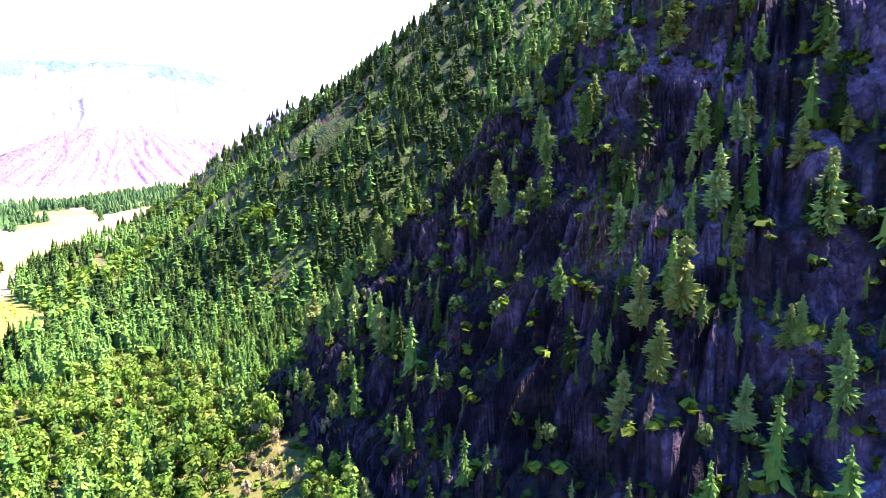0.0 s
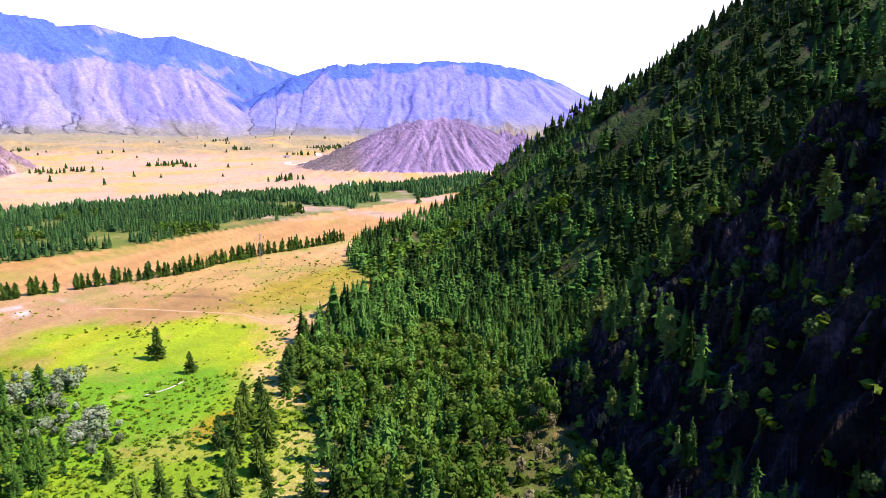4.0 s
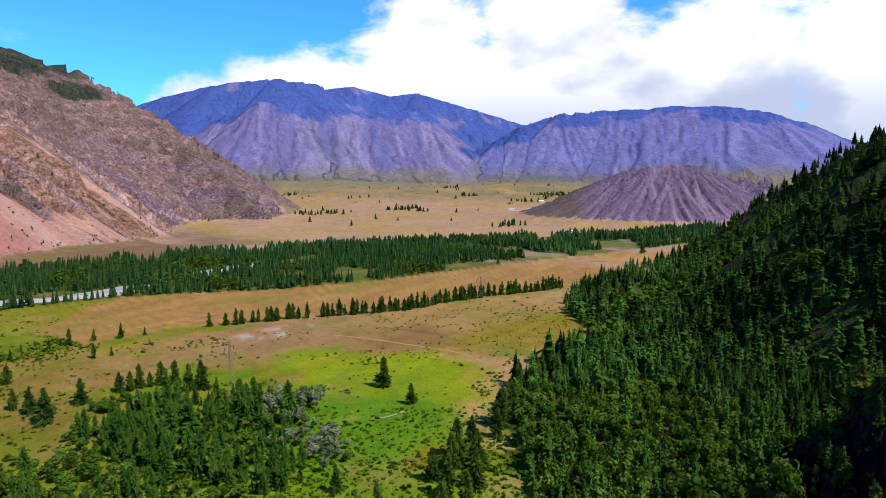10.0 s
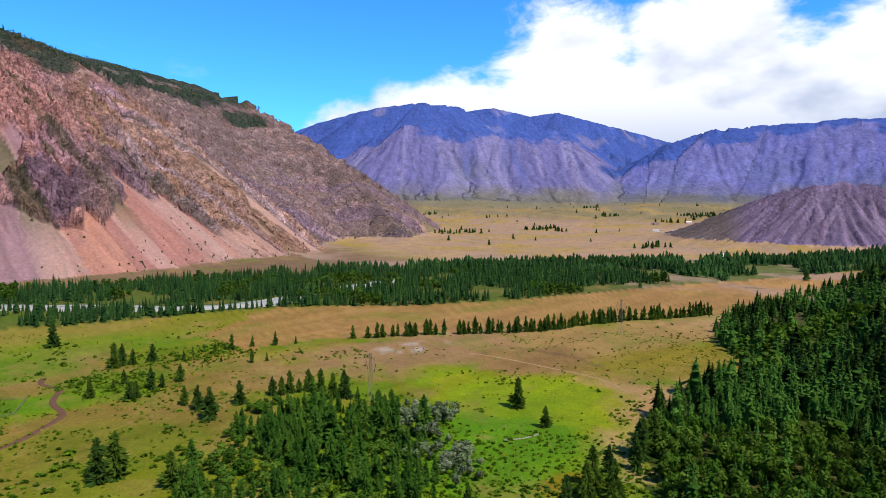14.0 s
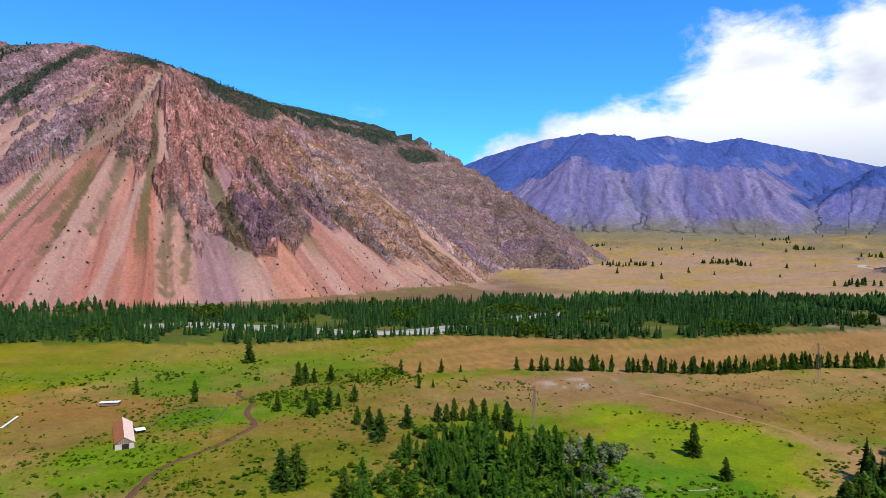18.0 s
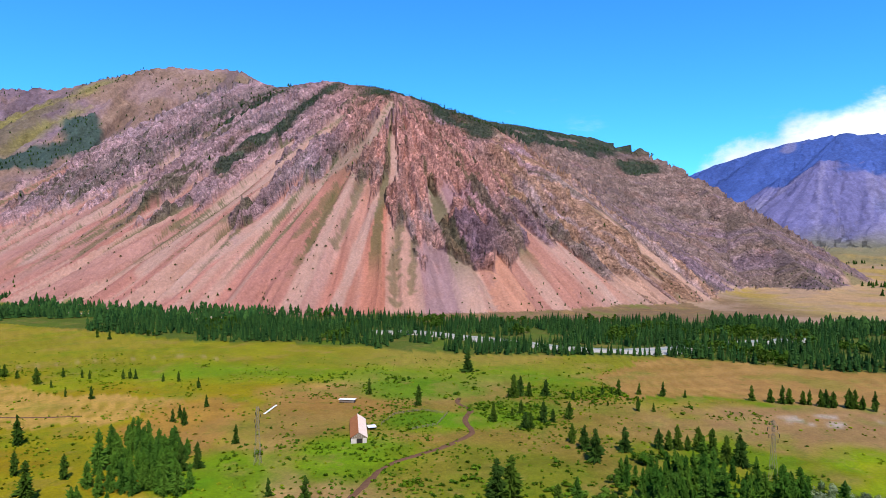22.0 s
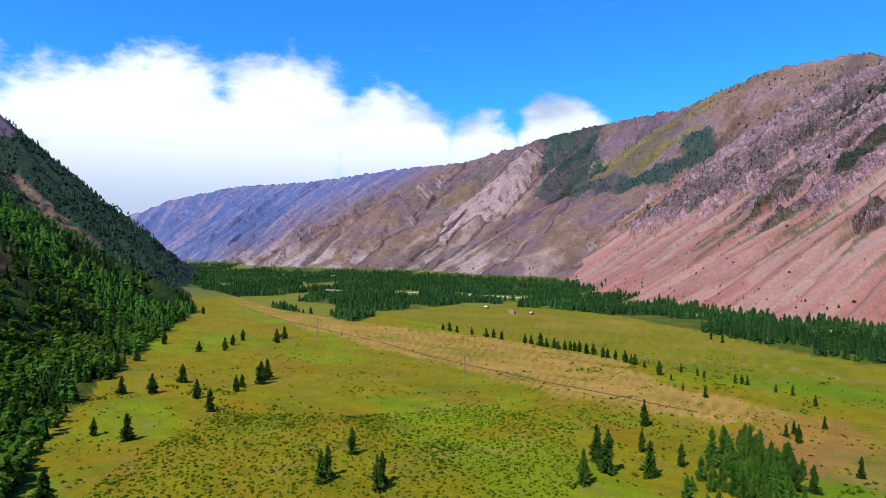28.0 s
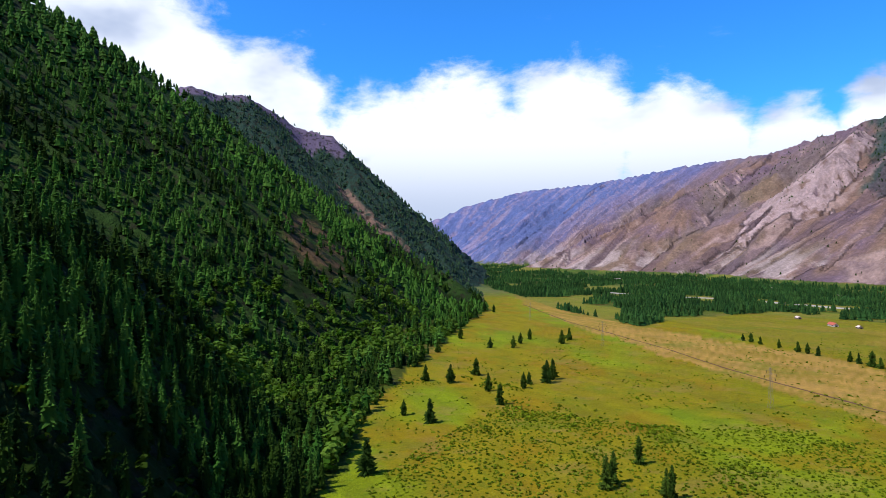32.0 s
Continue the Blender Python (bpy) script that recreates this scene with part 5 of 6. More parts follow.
YOUNG = [tree_kind("larch_tree", 0.2, t, 480, 10.0, 0.6, 0.15, 0.5) for t in ((0.07, 0.15, 0.02), (0.09, 0.175, 0.025), (0.055, 0.125, 0.02))]
LARCH = [tree_kind("larch_tree", 0.17, t, 430, 10.0, 0.85, 0.35, 0.5, 2) for t in ((0.10, 0.18, 0.045), (0.13, 0.21, 0.065), (0.07, 0.14, 0.035), (0.09, 0.165, 0.05), (0.115, 0.20, 0.05))]
BROKEN = [tree_kind("larch_tree", 0.18, t, 360, 10.0, 1.0, 0.6, 0.4, 2) for t in ((0.11, 0.15, 0.035), (0.085, 0.125, 0.03), (0.13, 0.165, 0.045))]


def plant_single_trees():
    plant(SLIM, [(-403, -196), (-384, -174), (-341, -150), (-318, -154), (-306, -146), (-278, -109), (-243, -117), (-246, -112), (-375, -65), (-349, -33),
                 (-219, -61), (-222, -75), (-310, -154), (-270, -205), (-404, -207), (-352, -223), (-357, -242), (-379, -266)],
          [7, 7, 7, 7, 9, 9, 12, 11, 10, 12, 9, 7, 7, 14, 6, 8, 5, 5], "dark spruce on the dry meadow near the barn", "trees round the barn")
    plant(BROAD, [(-444, -7), (-369, 21), (-374, 25), (-372, 30), (-375, 40), (-319, 8), (-334, 23), (-330, 18), (-307, 23), (-310, 26), (-319, 33), (-320, 38), (-326, 47),
                  (-289, 43), (-280, 47), (-265, 49), (-277, 64), (-283, 80), (-282, 84), (-282, 88), (-281, 92), (-280, 96), (-274, 100), (-264, 102), (-262, 107)],
          [16, 14, 12, 9, 10, 10, 8, 5, 9, 8, 11, 7, 9, 9, 11, 14, 11, 9, 9, 11, 7, 11, 12, 12, 13], "bushy dark green spruce on the valley meadow", "spruces of the middle meadow")
    plant(SLIM, [(-367, 55), (-381, 62), (-385, 69), (-374, 73), (-377, 79), (-377, 83), (-381, 96), (-377, 109), (-375, 121), (-343, 86), (-342, 94), (-353, 72)],
          [6, 4, 4, 7, 5, 10, 7, 9, 5, 8, 5, 4], "small spruce along the wet hollow", "small spruces of the hollow")
    plant(BROAD, [(-222, 7), (-223, 12), (-205, 26), (-210, 165), (-186, 160), (-156, 186), (-148, 172), (-162, 200), (-139, 139), (-134, 132), (-150, 180), (-143, 150), (-168, 206), (-172, 222), (-128, 137), (-119, 127), (-140, 160), (-122, 118), (-132, 122), (-146, 168), (-112, 116)],
          [15, 16, 12, 14, 9, 12, 14, 10, 13, 11, 13, 10, 12, 11, 13, 12, 11, 13, 10, 14, 12], "full dark spruce standing on bright green grass", "spruces on the green basin")
    plant(GROVE, *GROVE_TREES["north_grove"], "young green conifer crowded into the meadow grove", "conifers of the meadow grove")
    plant(YOUNG, *GROVE_TREES["south_grove"], "bright green young larch in the grove by the track", "larches of the grove by the track")
    # the row along the brown field
    row = [(-370, 157), (-367, 166), (-364, 171), (-364, 175), (-363, 182), (-362, 185), (-358, 189), (-358, 192), (-357, 195), (-356, 203), (-356, 206), (-354, 209), (-351, 214),
           (-347, 223), (-346, 226), (-345, 229), (-343, 233), (-341, 236), (-339, 241)]
    line = [(-340, 245), (-326, 275), (-326, 316), (-318, 355), (-307, 398), (-302, 430)]
    for (ax, ay), (bx, by) in zip(line, line[1:]):
        n = int(math.hypot(bx - ax, by - ay) / 3.4)
        row += [(ax + (bx - ax) * k / n + RNG.uniform(-2, 2), ay + (by - ay) * k / n + RNG.uniform(-1, 1)) for k in range(n)]
    plant(SLIM + BROAD, row, list(RNG.uniform(7.5, 12, len(row))), "spruce in a long row along the field edge", "row of spruces")
    plant(BROAD, [(-409, -583), (-411, -573), (-411, -559), (-413, -535), (-412, -509), (-414, -500), (-414, -487), (-418, -457), (-417, -447), (-415, -432), (-416, -425), (-418, -417),
                  (-417, -411), (-419, -405), (-422, -401), (-421, -395), (-422, -390), (-419, -379), (-418, -370), (-416, -358), (-416, -353), (-415, -344), (-411, -331), (-409, -320),
                  (-410, -324), (-405, -308), (-388, -282)],
          [8, 10, 8, 9, 10, 10, 9, 9, 9, 13, 9, 10, 8, 9, 9, 9, 10, 10, 10, 9, 8, 8, 10, 9, 8, 6, 11], "spruce in a loose row beside the tan field", "row beside the tan field")
    plant(SLIM, [(-411, -280), (-410, -266), (-407, -259), (-409, -237), (-412, -234), (-410, -229), (-586, -365), (-573, -345), (-380, 940), (-400, 900), (-370, 820)],
          [7, 6, 6, 7, 7, 7, 9, 9, 11, 12, 10], "small lone spruce on the open meadow", "lone spruces")
    plant(SLIM, [(-210, -184), (-183, -167), (-201, -171), (-235, -180), (-211, -158), (-232, -158), (-126, -249), (-106, -231), (-120, -212), (-115, -207), (-101, -226), (-207, -180), (-188, -172)],
          [16, 14, 18, 10, 15, 10, 12, 13, 13, 14, 13, 12, 11], "tall narrow spruce among the meadow bushes", "tall spruces of the bushy meadow")
    plant(SLIM, [(-121, 86), (-124, 95), (-109, 91), (-98, 104), (-111, 105), (-128, 79), (-146, 97), (-104, 96), (-92, 112), (-117, 110)],
          [13, 12, 14, 12, 13, 11, 9, 12, 11, 8], "slender young spruce among green meadow bushes", "young spruces of the green bushes")
    plant(BROAD, [(-199, -634), (-236, -617), (-152, -430), (-131, -418), (-144, -582), (-166, -580), (-181, -607), (-220, -594), (-101, -452), (-98, -401), (-96, -364), (-123, -405),
                  (-144, -420), (-78, -429), (-37, -349), (-49, -330), (-12, -259), (-129, -651), (-234, -923), (-62, -440), (-70, -520), (-90, -560)],
          [12, 13, 15, 9, 10, 12, 11, 14, 13, 12, 13, 11, 16, 13, 9, 13, 15, 13, 12, 12, 12, 12], "sturdy dark spruce on the yellow-green meadow below the hill", "spruces below the hill")


def plant_cliff_trees():
    """Larches that cling to the ledges of the shaded cliff."""
    x, y = scatter((-70, 190, 70, 260), 7.5)
    z, group, across, down, rise, ridge = land(x, y)
    az = np.degrees(np.arctan2(-x, y))
    k = (az > -38) & (az < 15) & (np.hypot(x, y) > 85) & (rise > 2) & (group == 6) & (fbm(x / 25, y / 25, 2, 231) > -0.25)
    spots = [(a, b) for a, b in zip(x[k], y[k])]
    RNG.shuffle(spots)
    spots = spots[:150]
    sizes = list(RNG.uniform(7, 15, len(spots)))
    x, y = scatter((-70, 230, 60, 260), 2.6)
    z, group, across, down, rise, ridge = land(x, y)
    k = (group == 6) & (RNG.random(x.size) < 0.45 * step(-0.3, 0.2, fbm(x / 12, y / 12, 3, 232))) & (np.hypot(x, y) > 80)
    k &= RNG.random(x.size) < 0.6
    tone = tints(int(k.sum()), (0.010, 0.015, 0.005), (0.04, 0.044, 0.014))
    stamp("cliff_scrub", SHRUB, x[k], y[k], z[k] - 0.3, RNG.uniform(0.7, 2.4, int(k.sum())), tone, "dark olive scrub clinging to the cliff ledges", "bushes", slim=(0.7, 1.2))
    x, y = scatter((-75, 215, 60, 262), 4.6)
    z, group, across, down, rise, ridge = land(x, y)
    k = (group == 6) & (rise > 2) & (np.hypot(x, y) > 85) & (RNG.random(x.size) < 0.5 * step(-0.35, 0.1, fbm(x / 22, y / 22, 3, 233)))
    stamp("cliff_young_trees", NEAR[:6] + LEAFY_NEAR[:2], x[k], y[k], z[k] - 0.3, RNG.uniform(2.5, 8.5, int(k.sum())), tints(int(k.sum()), (0.02, 0.045, 0.012), (0.07, 0.11, 0.03)),
          "young larches and birches in the clefts of the cliff", "woods", slim=(0.7, 1.15))
    plant(LARCH + BROKEN, spots, sizes, "light green larch rooted on the dark cliff", "larches of the cliff")


def plant_grey_scrub():
    """Pale leafless brush at the foot of the cliff."""
    x, y = RNG.normal(-52, 7, 22), RNG.normal(163, 14, 22)
    stamp("leafless_brush", LEAFY_NEAR, x, y, ground_z(x, y) - 0.2, RNG.uniform(4, 8, 22), tints(22, (0.16, 0.14, 0.08), (0.24, 0.20, 0.13)), "pale grey-brown leafless brush at the foot of the cliff", "bushes", slim=(0.6, 0.9))


plant_single_trees()
plant_cliff_trees()
plant_grey_scrub()
drop(BROAD + SLIM + GROVE + YOUNG + LARCH + BROKEN)

# ---- river, tracks and buildings ----
M_GRAVEL = material("river_gravel", 0.9, [(0.8, 0.2)], [(0.3, 0.25), (1.2, 0.3)], base=(0.30, 0.26, 0.215))
M_WATER = material("river_water", 0.3, [(0.3, 0.3)], [(0.1, 0.3)], base=(0.13, 0.15, 0.13), spec=0.3)
M_TRACK = material("dirt_of_the_track", 0.95, [(0.7, 0.3)], [(0.5, 0.35), (2.0, 0.3)], base=(0.10, 0.05, 0.028), spec=0.05)
M_ROAD = material("gravel_of_the_road", 0.95, [(0.7, 0.2)], [(0.5, 0.25)], base=(0.23, 0.18, 0.13))
M_PATH = material("trodden_dry_earth", 0.95, [(0.7, 0.2)], [(0.5, 0.3), (2.0, 0.3)], base=(0.25, 0.155, 0.075), spec=0.05)
M_RUST = material("rusted_roof_sheet", 0.9, [(1.5, 0.05)], [(0.5, 0.35), (3.0, 0.3)], base=(0.23, 0.088, 0.036), spec=0.05)
M_PALE = material("weathered_pale_roof", 0.7, [(1.5, 0.05)], [(0.6, 0.2), (3.0, 0.2)], base=(0.60, 0.44, 0.36), spec=0.08)
M_WALL = material("whitewashed_boards", 0.85, [(2.0, 0.05)], [(0.8, 0.25), (4.0, 0.2)], base=(0.43, 0.37, 0.33))
M_TIMBER = material("grey_timber", 0.9, [(3.0, 0.04)], [(1.5, 0.3)], base=(0.16, 0.12, 0.09))
M_WHITE = material("white_sheet_metal", 0.5, None, [(0.7, 0.12)], base=(0.61, 0.61, 0.62))
M_RED = material("red_painted_roof", 0.6, None, [(0.7, 0.2)], base=(0.40, 0.09, 0.05))
M_STEEL = material("galvanised_steel", 0.5, None, [(2.0, 0.2)], base=(0.20, 0.165, 0.14), metal=0.2, spec=0.3)
M_DARK = material("unlit_opening_and_dark_parts", 0.95, None, [(1.0, 0.2)], base=(0.02, 0.016, 0.014))


STREAM = [(-184, 138), (-181, 146), (-182, 154)]


def ribbon(name, pts, width, lift, mat, label, category, ragged=0.3):
    """A strip laid along the ground, with an uneven edge."""
    line = []
    for (ax, ay), (bx, by) in zip(pts, pts[1:]):
        n = max(2, int(math.hypot(bx - ax, by - ay) / (width * 0.35 + 1.0)))
        line += [(ax + (bx - ax) * k / n, ay + (by - ay) * k / n) for k in range(n)]
    line.append(pts[-1])
    p = np.array(line)
    for _ in range(3):
        p[1:-1] = (p[:-2] + 2 * p[1:-1] + p[2:]) / 4
    d = np.gradient(p, axis=0)
    d /= np.linalg.norm(d, axis=1)[:, None]
    side = np.c_[-d[:, 1], d[:, 0]]
    cross = np.linspace(-1, 1, 7)
    w = width * 0.5 * (1 + ragged * fbm(p[:, 0] / (2.5 * width), p[:, 1] / (2.5 * width), 3, 301))
    w2 = width * 0.5 * (1 + ragged * fbm(p[:, 0] / (2.5 * width), p[:, 1] / (2.5 * width), 3, 302))
    q = np.array([p + side * (c * np.where(c > 0, w, w2))[:, None] for c in cross]).transpose(1, 0, 2)
    x, y = q[..., 0].ravel(), q[..., 1].ravel()
    edge = np.tile(1 - np.abs(cross) ** 3, len(p))
    z = ground_z(x, y) + lift * edge - 0.05
    i, j = np.meshgrid(np.arange(len(p) - 1), np.arange(6), indexing="ij")
    quads = np.stack([i * 7 + j, (i + 1) * 7 + j, (i + 1) * 7 + j + 1, i * 7 + j + 1], -1).reshape(-1, 4)
    return tagged(new(name, grid_mesh(name, np.c_[x, y, z], quads, np.full((len(x), 3), 0.5), mat)), label, category, kind="structure")


ribbon("gravel_bar", BARS[0], 30, 0.9, M_GRAVEL, "pale gravel bar along the river", "gravel", 0.7)
ribbon("gravel_bar", BARS[1], 24, 0.9, M_GRAVEL, "pale gravel bar in the southern river woods", "gravel", 0.7)
ribbon("river", [(px - 4, py) for px, py in BARS[0]], 7, 1.2, M_WATER, "shallow river channel between gravel bars", "water", 0.4)
ribbon("dirt_track", [(-205, -52), (-220, -46), (-235, -42), (-254, -38), (-262, -32), (-278, -17), (-300, -2), (-320, -7), (-341, -3), (-355, -12), (-367, -11)],
       3.0, 0.32, M_TRACK, "winding dark brown dirt track over the meadow", "track", 0.7)
ribbon("gravel_road", [(-728, -300), (-752, -420), (-800, -560), (-850, -680), (-925, -860), (-1030, -1090), (-1080, -1382), (-1090, -1700)], 9, 1.0, M_ROAD,
       "pale gravel road along the mountain foot", "road", 0.15)


ribbon("field_ditch", [(-320, -1056), (-297, -781), (-303, -562), (-301, -404), (-309, -281), (-318, -207)], 2.4, 0.22, M_TRACK, "narrow dark ditch of bare soil along the tan field", "ditch", 0.6)
ribbon("footpath", [(-300, 200), (-275, 212), (-250, 219), (-222, 226), (-200, 222)], 1.5, 0.2, M_PATH, "pale worn footpath over the dry knoll", "path", 0.6)
ribbon("stony_brook", STREAM, 1.0, 0.12, M_ROAD, "pale stones of a dry brook in the green basin", "gravel", 0.9)


def mesh_of(name, build, mat):
    bm = bmesh.new()
    build(bm)
    me = bpy.data.meshes.new(name)
    bm.to_mesh(me)
    bm.free()
    me.materials.append(mat)
    return me


def box(bm, x0, x1, y0, y1, z0, z1, m=None):
    """An axis-aligned block with slightly bevelled edges, turned by m."""
    r = bmesh.ops.create_cube(bm, size=1.0, matrix=Matrix.Translation(((x0 + x1) / 2, (y0 + y1) / 2, (z0 + z1) / 2)) @ Matrix.Diagonal((x1 - x0, y1 - y0, z1 - z0, 1)))
    if m is not None:
        bmesh.ops.transform(bm, matrix=m, verts=r["verts"])
    return r["verts"]


def bar(bm, p, q, t):
    """A straight bar of square section."""
    p, q = Vector(p), Vector(q)
    m = (q - p).to_track_quat("Z", "Y").to_matrix().to_4x4()
    r = bmesh.ops.create_cube(bm, size=1.0, matrix=Matrix.Translation((p + q) / 2) @ m @ Matrix.Diagonal((t, t, (q - p).length, 1)))
    return r["verts"]


def roof_slope(length, run, rise, sign):
    """One slope of a gabled roof of ribbed sheets, its ridge along x."""
    def build(bm):
        n = max(6, int(length / 0.9))
        for k in range(n):
            x0, x1 = -length / 2 + length * k / n, -length / 2 + length * (k + 1) / n
            lift = 0.03 * (k % 2)
            up = Vector((0, -sign * rise, run)).normalized() * 0.07
            a, b = Vector((x0, 0, rise + lift)), Vector((x1, 0, rise + lift))
            c, d = Vector((x1, sign * run, lift)), Vector((x0, sign * run, lift))
            top = [bm.verts.new(v + up) for v in (a, b, c, d)]
            low = [bm.verts.new(v) for v in (a, b, c, d)]
            bm.faces.new(top)
            bm.faces.new(low[::-1])
            for i in range(4):
                bm.faces.new((top[i], low[i], low[(i + 1) % 4], top[(i + 1) % 4]))
    return build


def house(name, x, y, turn, length, width, wall, rise, mats, label, category="house", openings=3):
    """A gabled building: four walls, two roof slopes, a door and windows."""
    z = float(ground_z([x], [y])[0])
    root = new(name)
    root.matrix_basis = pose(x, y, z - 0.15, 0, 0, turn)
    l2, w2, t = length / 2, width / 2, 0.22
    for s in (-1, 1):
        part("long_wall", mesh_of("long_wall", lambda bm, s=s: box(bm, -l2, l2, s * w2 - t / 2, s * w2 + t / 2, 0, wall), mats[0]), None, root)

        def gable(bm, s=s):
            prof = [(-w2, 0), (w2, 0), (w2, wall), (0, wall + rise * 0.97), (-w2, wall)]
            front = [bm.verts.new((s * l2 + s * t / 2, py, pz)) for py, pz in prof]
            back = [bm.verts.new((s * l2 - s * t / 2, py, pz)) for py, pz in prof]
            bm.faces.new(front)
            bm.faces.new(back[::-1])
            for i in range(5):
                bm.faces.new((front[i], back[i], back[(i + 1) % 5], front[(i + 1) % 5]))
            bmesh.ops.recalc_face_normals(bm, faces=bm.faces)
        part("gable_wall", mesh_of("gable_wall", gable, mats[0]), None, root)

        # dark boards added under the roof edge in place of the eave's shadow
        def boards(bm, s=s):
            n = 9
            for k in range(n):
                y0, y1 = -w2 + 2 * w2 * k / n + 0.03, -w2 + 2 * w2 * (k + 1) / n - 0.03
                top = wall + rise * 0.94 * (1 - max(abs(y0), abs(y1)) / w2)
                if top > wall * 0.9:
                    box(bm, s * (l2 + t / 2), s * (l2 + t / 2 + 0.06), y0, y1, wall * 0.86, top)
        part("gable_boards", mesh_of("gable_boards", boards, M_TIMBER), None, root, "dark gable boards standing in for eave shadow")
        slope = part("roof_slope", mesh_of("roof_slope", roof_slope(length + 0.8, w2 + 0.5, rise * (1 + 0.5 / w2), s), mats[1 if s > 0 else 2]), None, root)
        slope.location.z = wall - rise * 0.5 / w2 + 0.04
    part("ridge_cap", mesh_of("ridge_cap", lambda bm: bar(bm, (-l2 - 0.4, 0, wall + rise + 0.14), (l2 + 0.4, 0, wall + rise + 0.14), 0.22), mats[1]), None, root)
    # near-black panels on the walls paint the unlit inside of door and windows
    door = part("door", mesh_of("door", lambda bm: box(bm, -0.06, 0.06, -1.2, 1.2, 0.1, wall * 0.8), M_DARK), None, root, "near-black panel for the unlit open doorway")
    door.location = (l2 + t / 2 + 0.02, 0.3, 0)
    part("door_frame", mesh_of("door_frame", lambda bm: [box(bm, 0, 0.1, -1.4, -1.2, 0, wall * 0.8 + 0.2), box(bm, 0, 0.1, 1.2, 1.4, 0, wall * 0.8 + 0.2), box(bm, 0, 0.1, -1.2, 1.2, wall * 0.8, wall * 0.8 + 0.2)], M_TIMBER), None, door)
    for k in range(openings):
        for s in (-1, 1):
            wx = -l2 + length * (k + 0.5) / openings
            win = part("window", mesh_of("window", lambda bm, s=s: box(bm, -0.5, 0.5, -0.05, 0.05, 0, 0.9), M_DARK), None, root)
            win.location = (wx, s * (w2 + t / 2 + 0.02), wall * 0.42)
    return tagged(root, label, category)


# the barn: one slope rusted, one weathered pale
house("barn", -298, -57, 12, 31, 7.0, 2.8, 2.3, (M_WALL, M_PALE, M_RUST), "long whitewashed barn with a half rusted, half pale gabled roof", "barn", 6)


def lean_to():
    """A low stall of pale boards against the barn's side."""
    z = float(ground_z([-300], [-46])[0])
    root = new("board_stall")
    root.matrix_basis = pose(-304, -52, z, 0, 0, 19)
    for k in range(5):
        part("board", mesh_of("board", lambda bm, k=k: box(bm, -2.4 + k * 0.98, -1.5 + k * 0.98, -1.6, 2.6, 1.5 + 0.05 * (k % 2), 1.6 + 0.05 * (k % 2)), M_WHITE), None, root)
    for px in (-2.2, 2.2):
        for py in (-1.2, 2.3):
            part("post", mesh_of("post", lambda bm, px=px, py=py: box(bm, px - 0.09, px + 0.09, py - 0.09, py + 0.09, -0.2, 1.5), M_TIMBER), None, root)
    tagged(root, "low open stall with a roof of pale boards beside the barn", "shelter")


lean_to()


def long_shed():
    """A long low shed with a white sheet roof on dark boards."""
    z = float(ground_z([-357], [-75])[0])
    root = new("long_shed")
    root.matrix_basis = pose(-357, -74.5, z - 0.1, 0, 0, 84) @ Matrix.Diagonal((0.8, 0.9, 0.85, 1))
    part("body", mesh_of("body", lambda bm: box(bm, -5.6, 5.4, -1.6, 1.6, 0.5, 2.3), M_TIMBER), None, root)
    roof = part("roof", mesh_of("roof", lambda bm: [box(bm, -6.0 + 1.2 * k, -4.82 + 1.2 * k, -2.1, 2.1, 2.32 + 0.04 * (k % 2), 2.42 + 0.04 * (k % 2)) for k in range(10)], M_WHITE), None, root, "white sheet metal roof")
    part("chimney", mesh_of("chimney", lambda bm: bmesh.ops.create_cone(bm, cap_ends=True, segments=10, radius1=0.14, radius2=0.14, depth=1.2, matrix=Matrix.Translation((2.5, 0.5, 3.0))), M_STEEL), None, roof)
    for k in range(5):
        part("skid", mesh_of("skid", lambda bm, k=k: box(bm, -5.2 + 2.5 * k, -4.8 + 2.5 * k, -1.5, 1.5, 0, 0.5), M_DARK), None, root)
    tagged(root, "long low dark shed with a white metal roof", "shed")


long_shed()


def plank():
    z = float(ground_z([-338], [-113])[0])
    me = mesh_of("roof_sheet", lambda bm: [box(bm, -9.5, 9.5, -0.55 + 0.22 * k, -0.34 + 0.22 * k, 0.1 + 0.06 * (k % 2), 0.16 + 0.06 * (k % 2)) for k in range(5)], M_WHITE)
    ob = new("roof_sheet", me)
    ob.matrix_basis = pose(-338, -113, z + 0.25, 2, 0, 178)
    tagged(ob, "long pale sheet of roofing lying in the grass", "metal sheet")


plank()


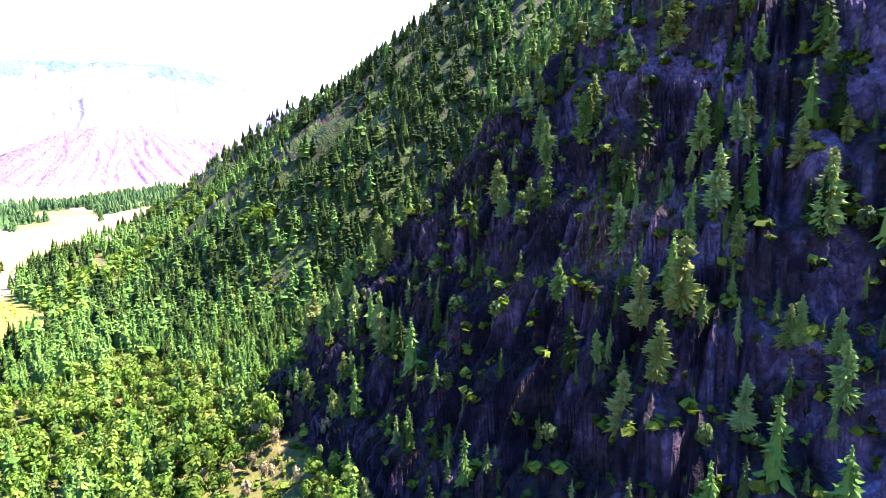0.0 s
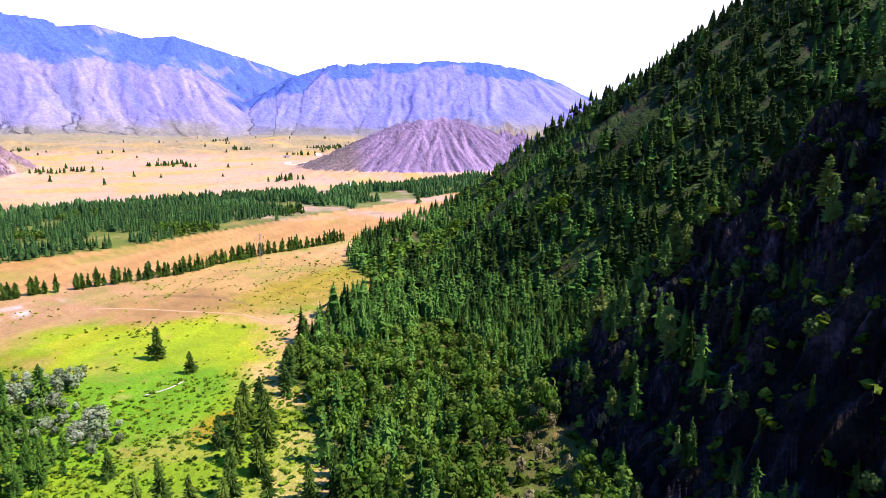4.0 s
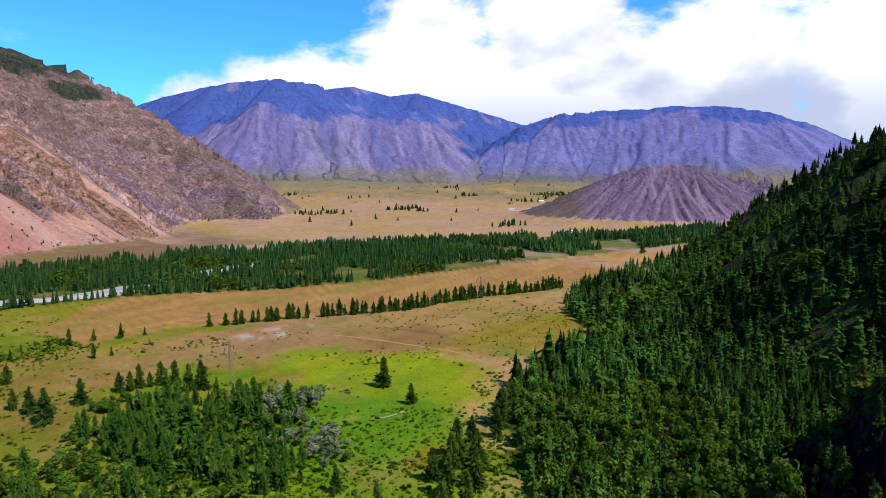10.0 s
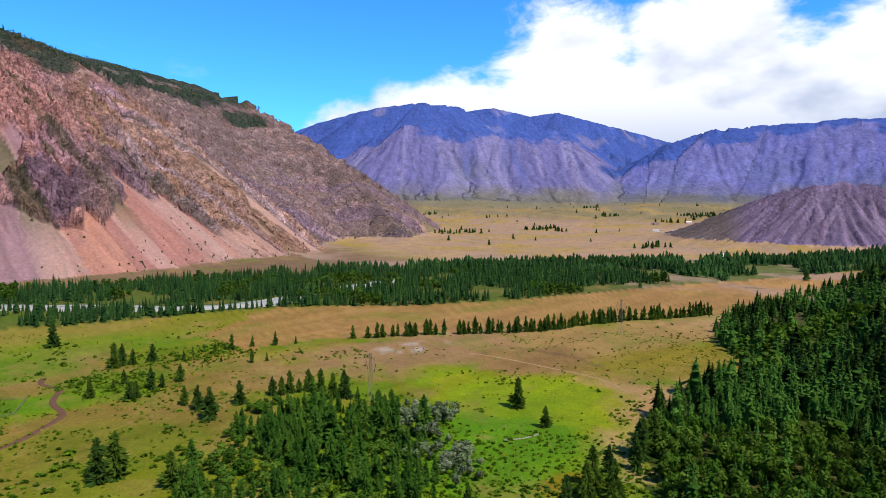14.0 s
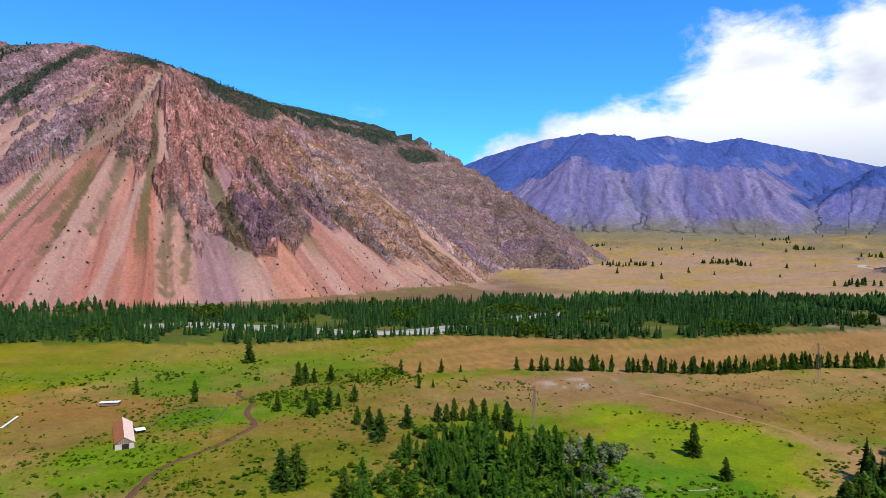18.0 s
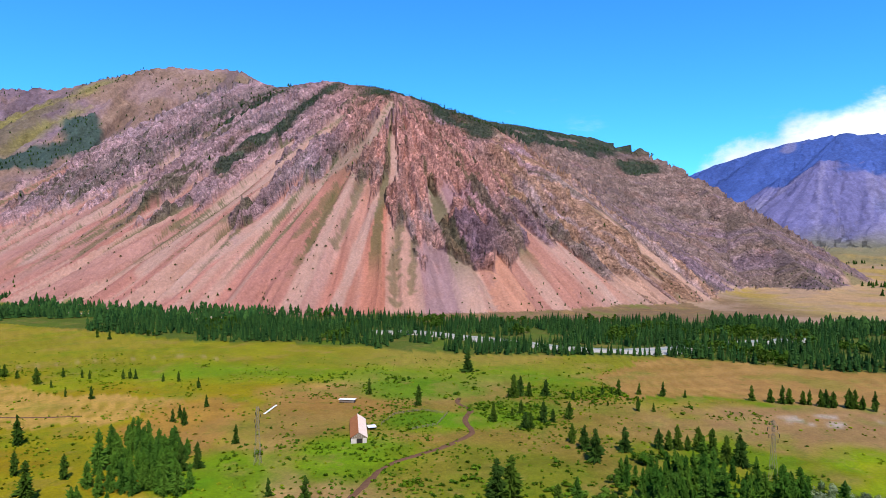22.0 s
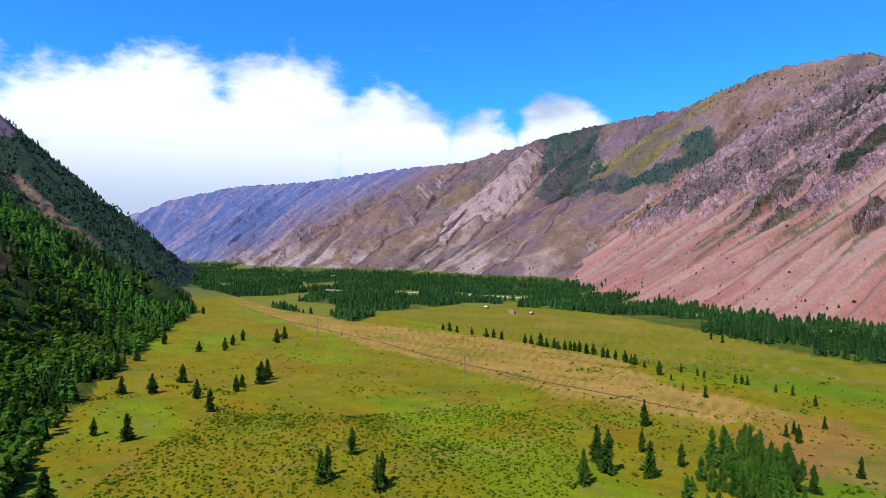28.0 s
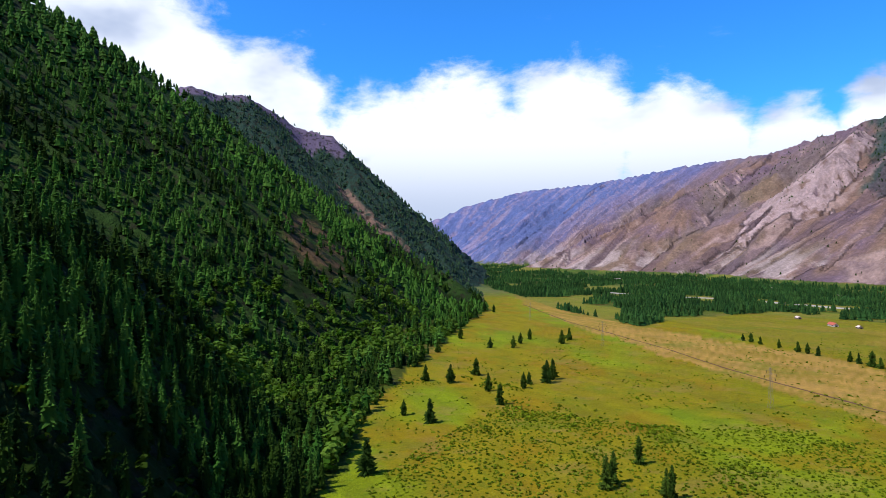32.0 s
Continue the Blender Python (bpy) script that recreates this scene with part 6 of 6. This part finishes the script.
def garden_fence():
    """A rough post and rail fence round the yard east of the barn."""
    pts = [(-312, -48), (-330, -44), (-338, -30), (-332, -16), (-312, -20), (-302, -34)]
    root = new("yard_fence")
    root.location = (pts[0][0], pts[0][1], 0)
    line = []
    for (ax, ay), (bx, by) in zip(pts, pts[1:]):
        n = int(math.hypot(bx - ax, by - ay) / 2.6)
        line += [(ax + (bx - ax) * k / n, ay + (by - ay) * k / n) for k in range(n)]
    zs = ground_z([p[0] for p in line], [p[1] for p in line])
    post = mesh_of("post", lambda bm: bmesh.ops.create_cone(bm, cap_ends=True, segments=7, radius1=0.1, radius2=0.08, depth=1.7, matrix=Matrix.Translation((0, 0, 0.6))), M_TIMBER)
    for k, (px, py) in enumerate(line):
        o = part("post", post, None, root)
        o.location = (px - pts[0][0], py - pts[0][1], zs[k])
        if k:
            qx, qy = line[k - 1]
            for h in (0.5, 1.05):
                part("rail", mesh_of("rail", lambda bm: bar(bm, (px - pts[0][0], py - pts[0][1], zs[k] + h), (qx - pts[0][0], qy - pts[0][1], zs[k - 1] + h), 0.09), M_TIMBER), None, root)
    tagged(root, "rough grey post and rail fence round the barn yard", "fence")


garden_fence()


def pylon_thing():
    """A lattice tower: four tapering legs, rings, cross braces and three arms."""
    root = new("power_pylon")
    top, foot, head = 24.0, 1.25, 0.4

    def corner(k, z):
        w = foot + (head - foot) * min(1, z / (top * 0.78))
        return (w * (1 if k in (0, 3) else -1), w * (1 if k in (0, 1) else -1), z)

    levels = [0, 4.2, 7.8, 10.8, 13.4, 15.6, 17.4, 19.0, 21.5, 24.0]
    for k in range(4):
        part("leg", mesh_of("leg", lambda bm, k=k: [bar(bm, corner(k, a), corner(k, b), 0.075) for a, b in zip(levels, levels[1:])], M_STEEL), None, root)
        part("bracing", mesh_of("bracing", lambda bm, k=k: [bar(bm, corner(k, a), corner((k + 1) % 4, b), 0.03) for a, b in zip(levels, levels[1:])] +
                                [bar(bm, corner((k + 1) % 4, a), corner(k, b), 0.03) for a, b in zip(levels, levels[1:])], M_STEEL), None, root)
    for z, reach in ((17.4, 3.2), (19.8, 4.2), (22.4, 3.0)):
        arm = part("cross_arm", mesh_of("cross_arm", lambda bm, z=z, reach=reach: [bar(bm, (-reach, 0, z), (reach, 0, z), 0.06), bar(bm, (-reach, 0, z), (0, 0, z + 1.0), 0.06), bar(bm, (reach, 0, z), (0, 0, z + 1.0), 0.06)], M_STEEL), None, root)
        for s in (-1, 1):
            part("insulator", mesh_of("insulator", lambda bm, s=s, z=z, reach=reach: bmesh.ops.create_cone(bm, cap_ends=True, segments=8, radius1=0.14, radius2=0.1, depth=1.3, matrix=Matrix.Translation((s * reach, 0, z - 0.65))), M_DARK), None, arm)
    return root


tower = pylon_thing()
for px, py in ((-253, -90), (-245, 112), (-250, -331), (-252, -571), (-251, -797), (-289, 312), (-240, -1020)):
    pz = float(ground_z([px], [py])[0])
    tagged(copy_thing(tower, pose(px, py, pz - 0.2, 0, 0, 4)), "grey steel lattice power pylon on the meadow", "pylon", "row of power pylons")
drop([tower])

# ---- farms and hamlets far off ----
house("farm_house", -600, -682, 70, 18, 6, 2.6, 2.2, (M_WALL, M_RED, M_RED), "long farm building with a red roof at the wood edge", "farm", 5)
house("farm_house", -612, -655, 70, 7, 5, 2.2, 1.5, (M_TIMBER, M_PALE, M_PALE), "small pale-roofed farm house", "farm", 2)
house("farm_house", -617, -762, 70, 12, 5, 2.2, 1.5, (M_TIMBER, M_PALE, M_PALE), "low farm building with a pale roof", "farm", 3)
for hx, hy, ht, hl, roof, what in ((-560, 812, 20, 16, M_WHITE, "white-roofed"), (-590, 850, 80, 12, M_WHITE, "white-roofed"), (-535, 870, 30, 14, M_PALE, "pale-roofed"),
                                   (-760, -1890, 40, 26, M_WHITE, "white-roofed"), (-700, -1820, 0, 22, M_PALE, "pale-roofed"), (-820, -1960, 60, 24, M_WHITE, "white-roofed"),
                                   (-880, -1880, 10, 22, M_PALE, "pale-roofed"), (-1200, 1420, 30, 18, M_TIMBER, "dark-roofed"), (-1150, 1500, 60, 16, M_PALE, "pale-roofed")):
    house("village_house", hx, hy, ht, hl, 9, 3.4, 3.0, (M_WALL, roof, roof), "small " + what + " house among far trees", "house", 2)
ribbon("gravel_bar", [(-1120, 1330), (-1080, 1280), (-1010, 1240), (-960, 1180), (-900, 1150)], 16, 0.9, M_GRAVEL, "pale stony stream bed on the far plain", "gravel", 0.6)
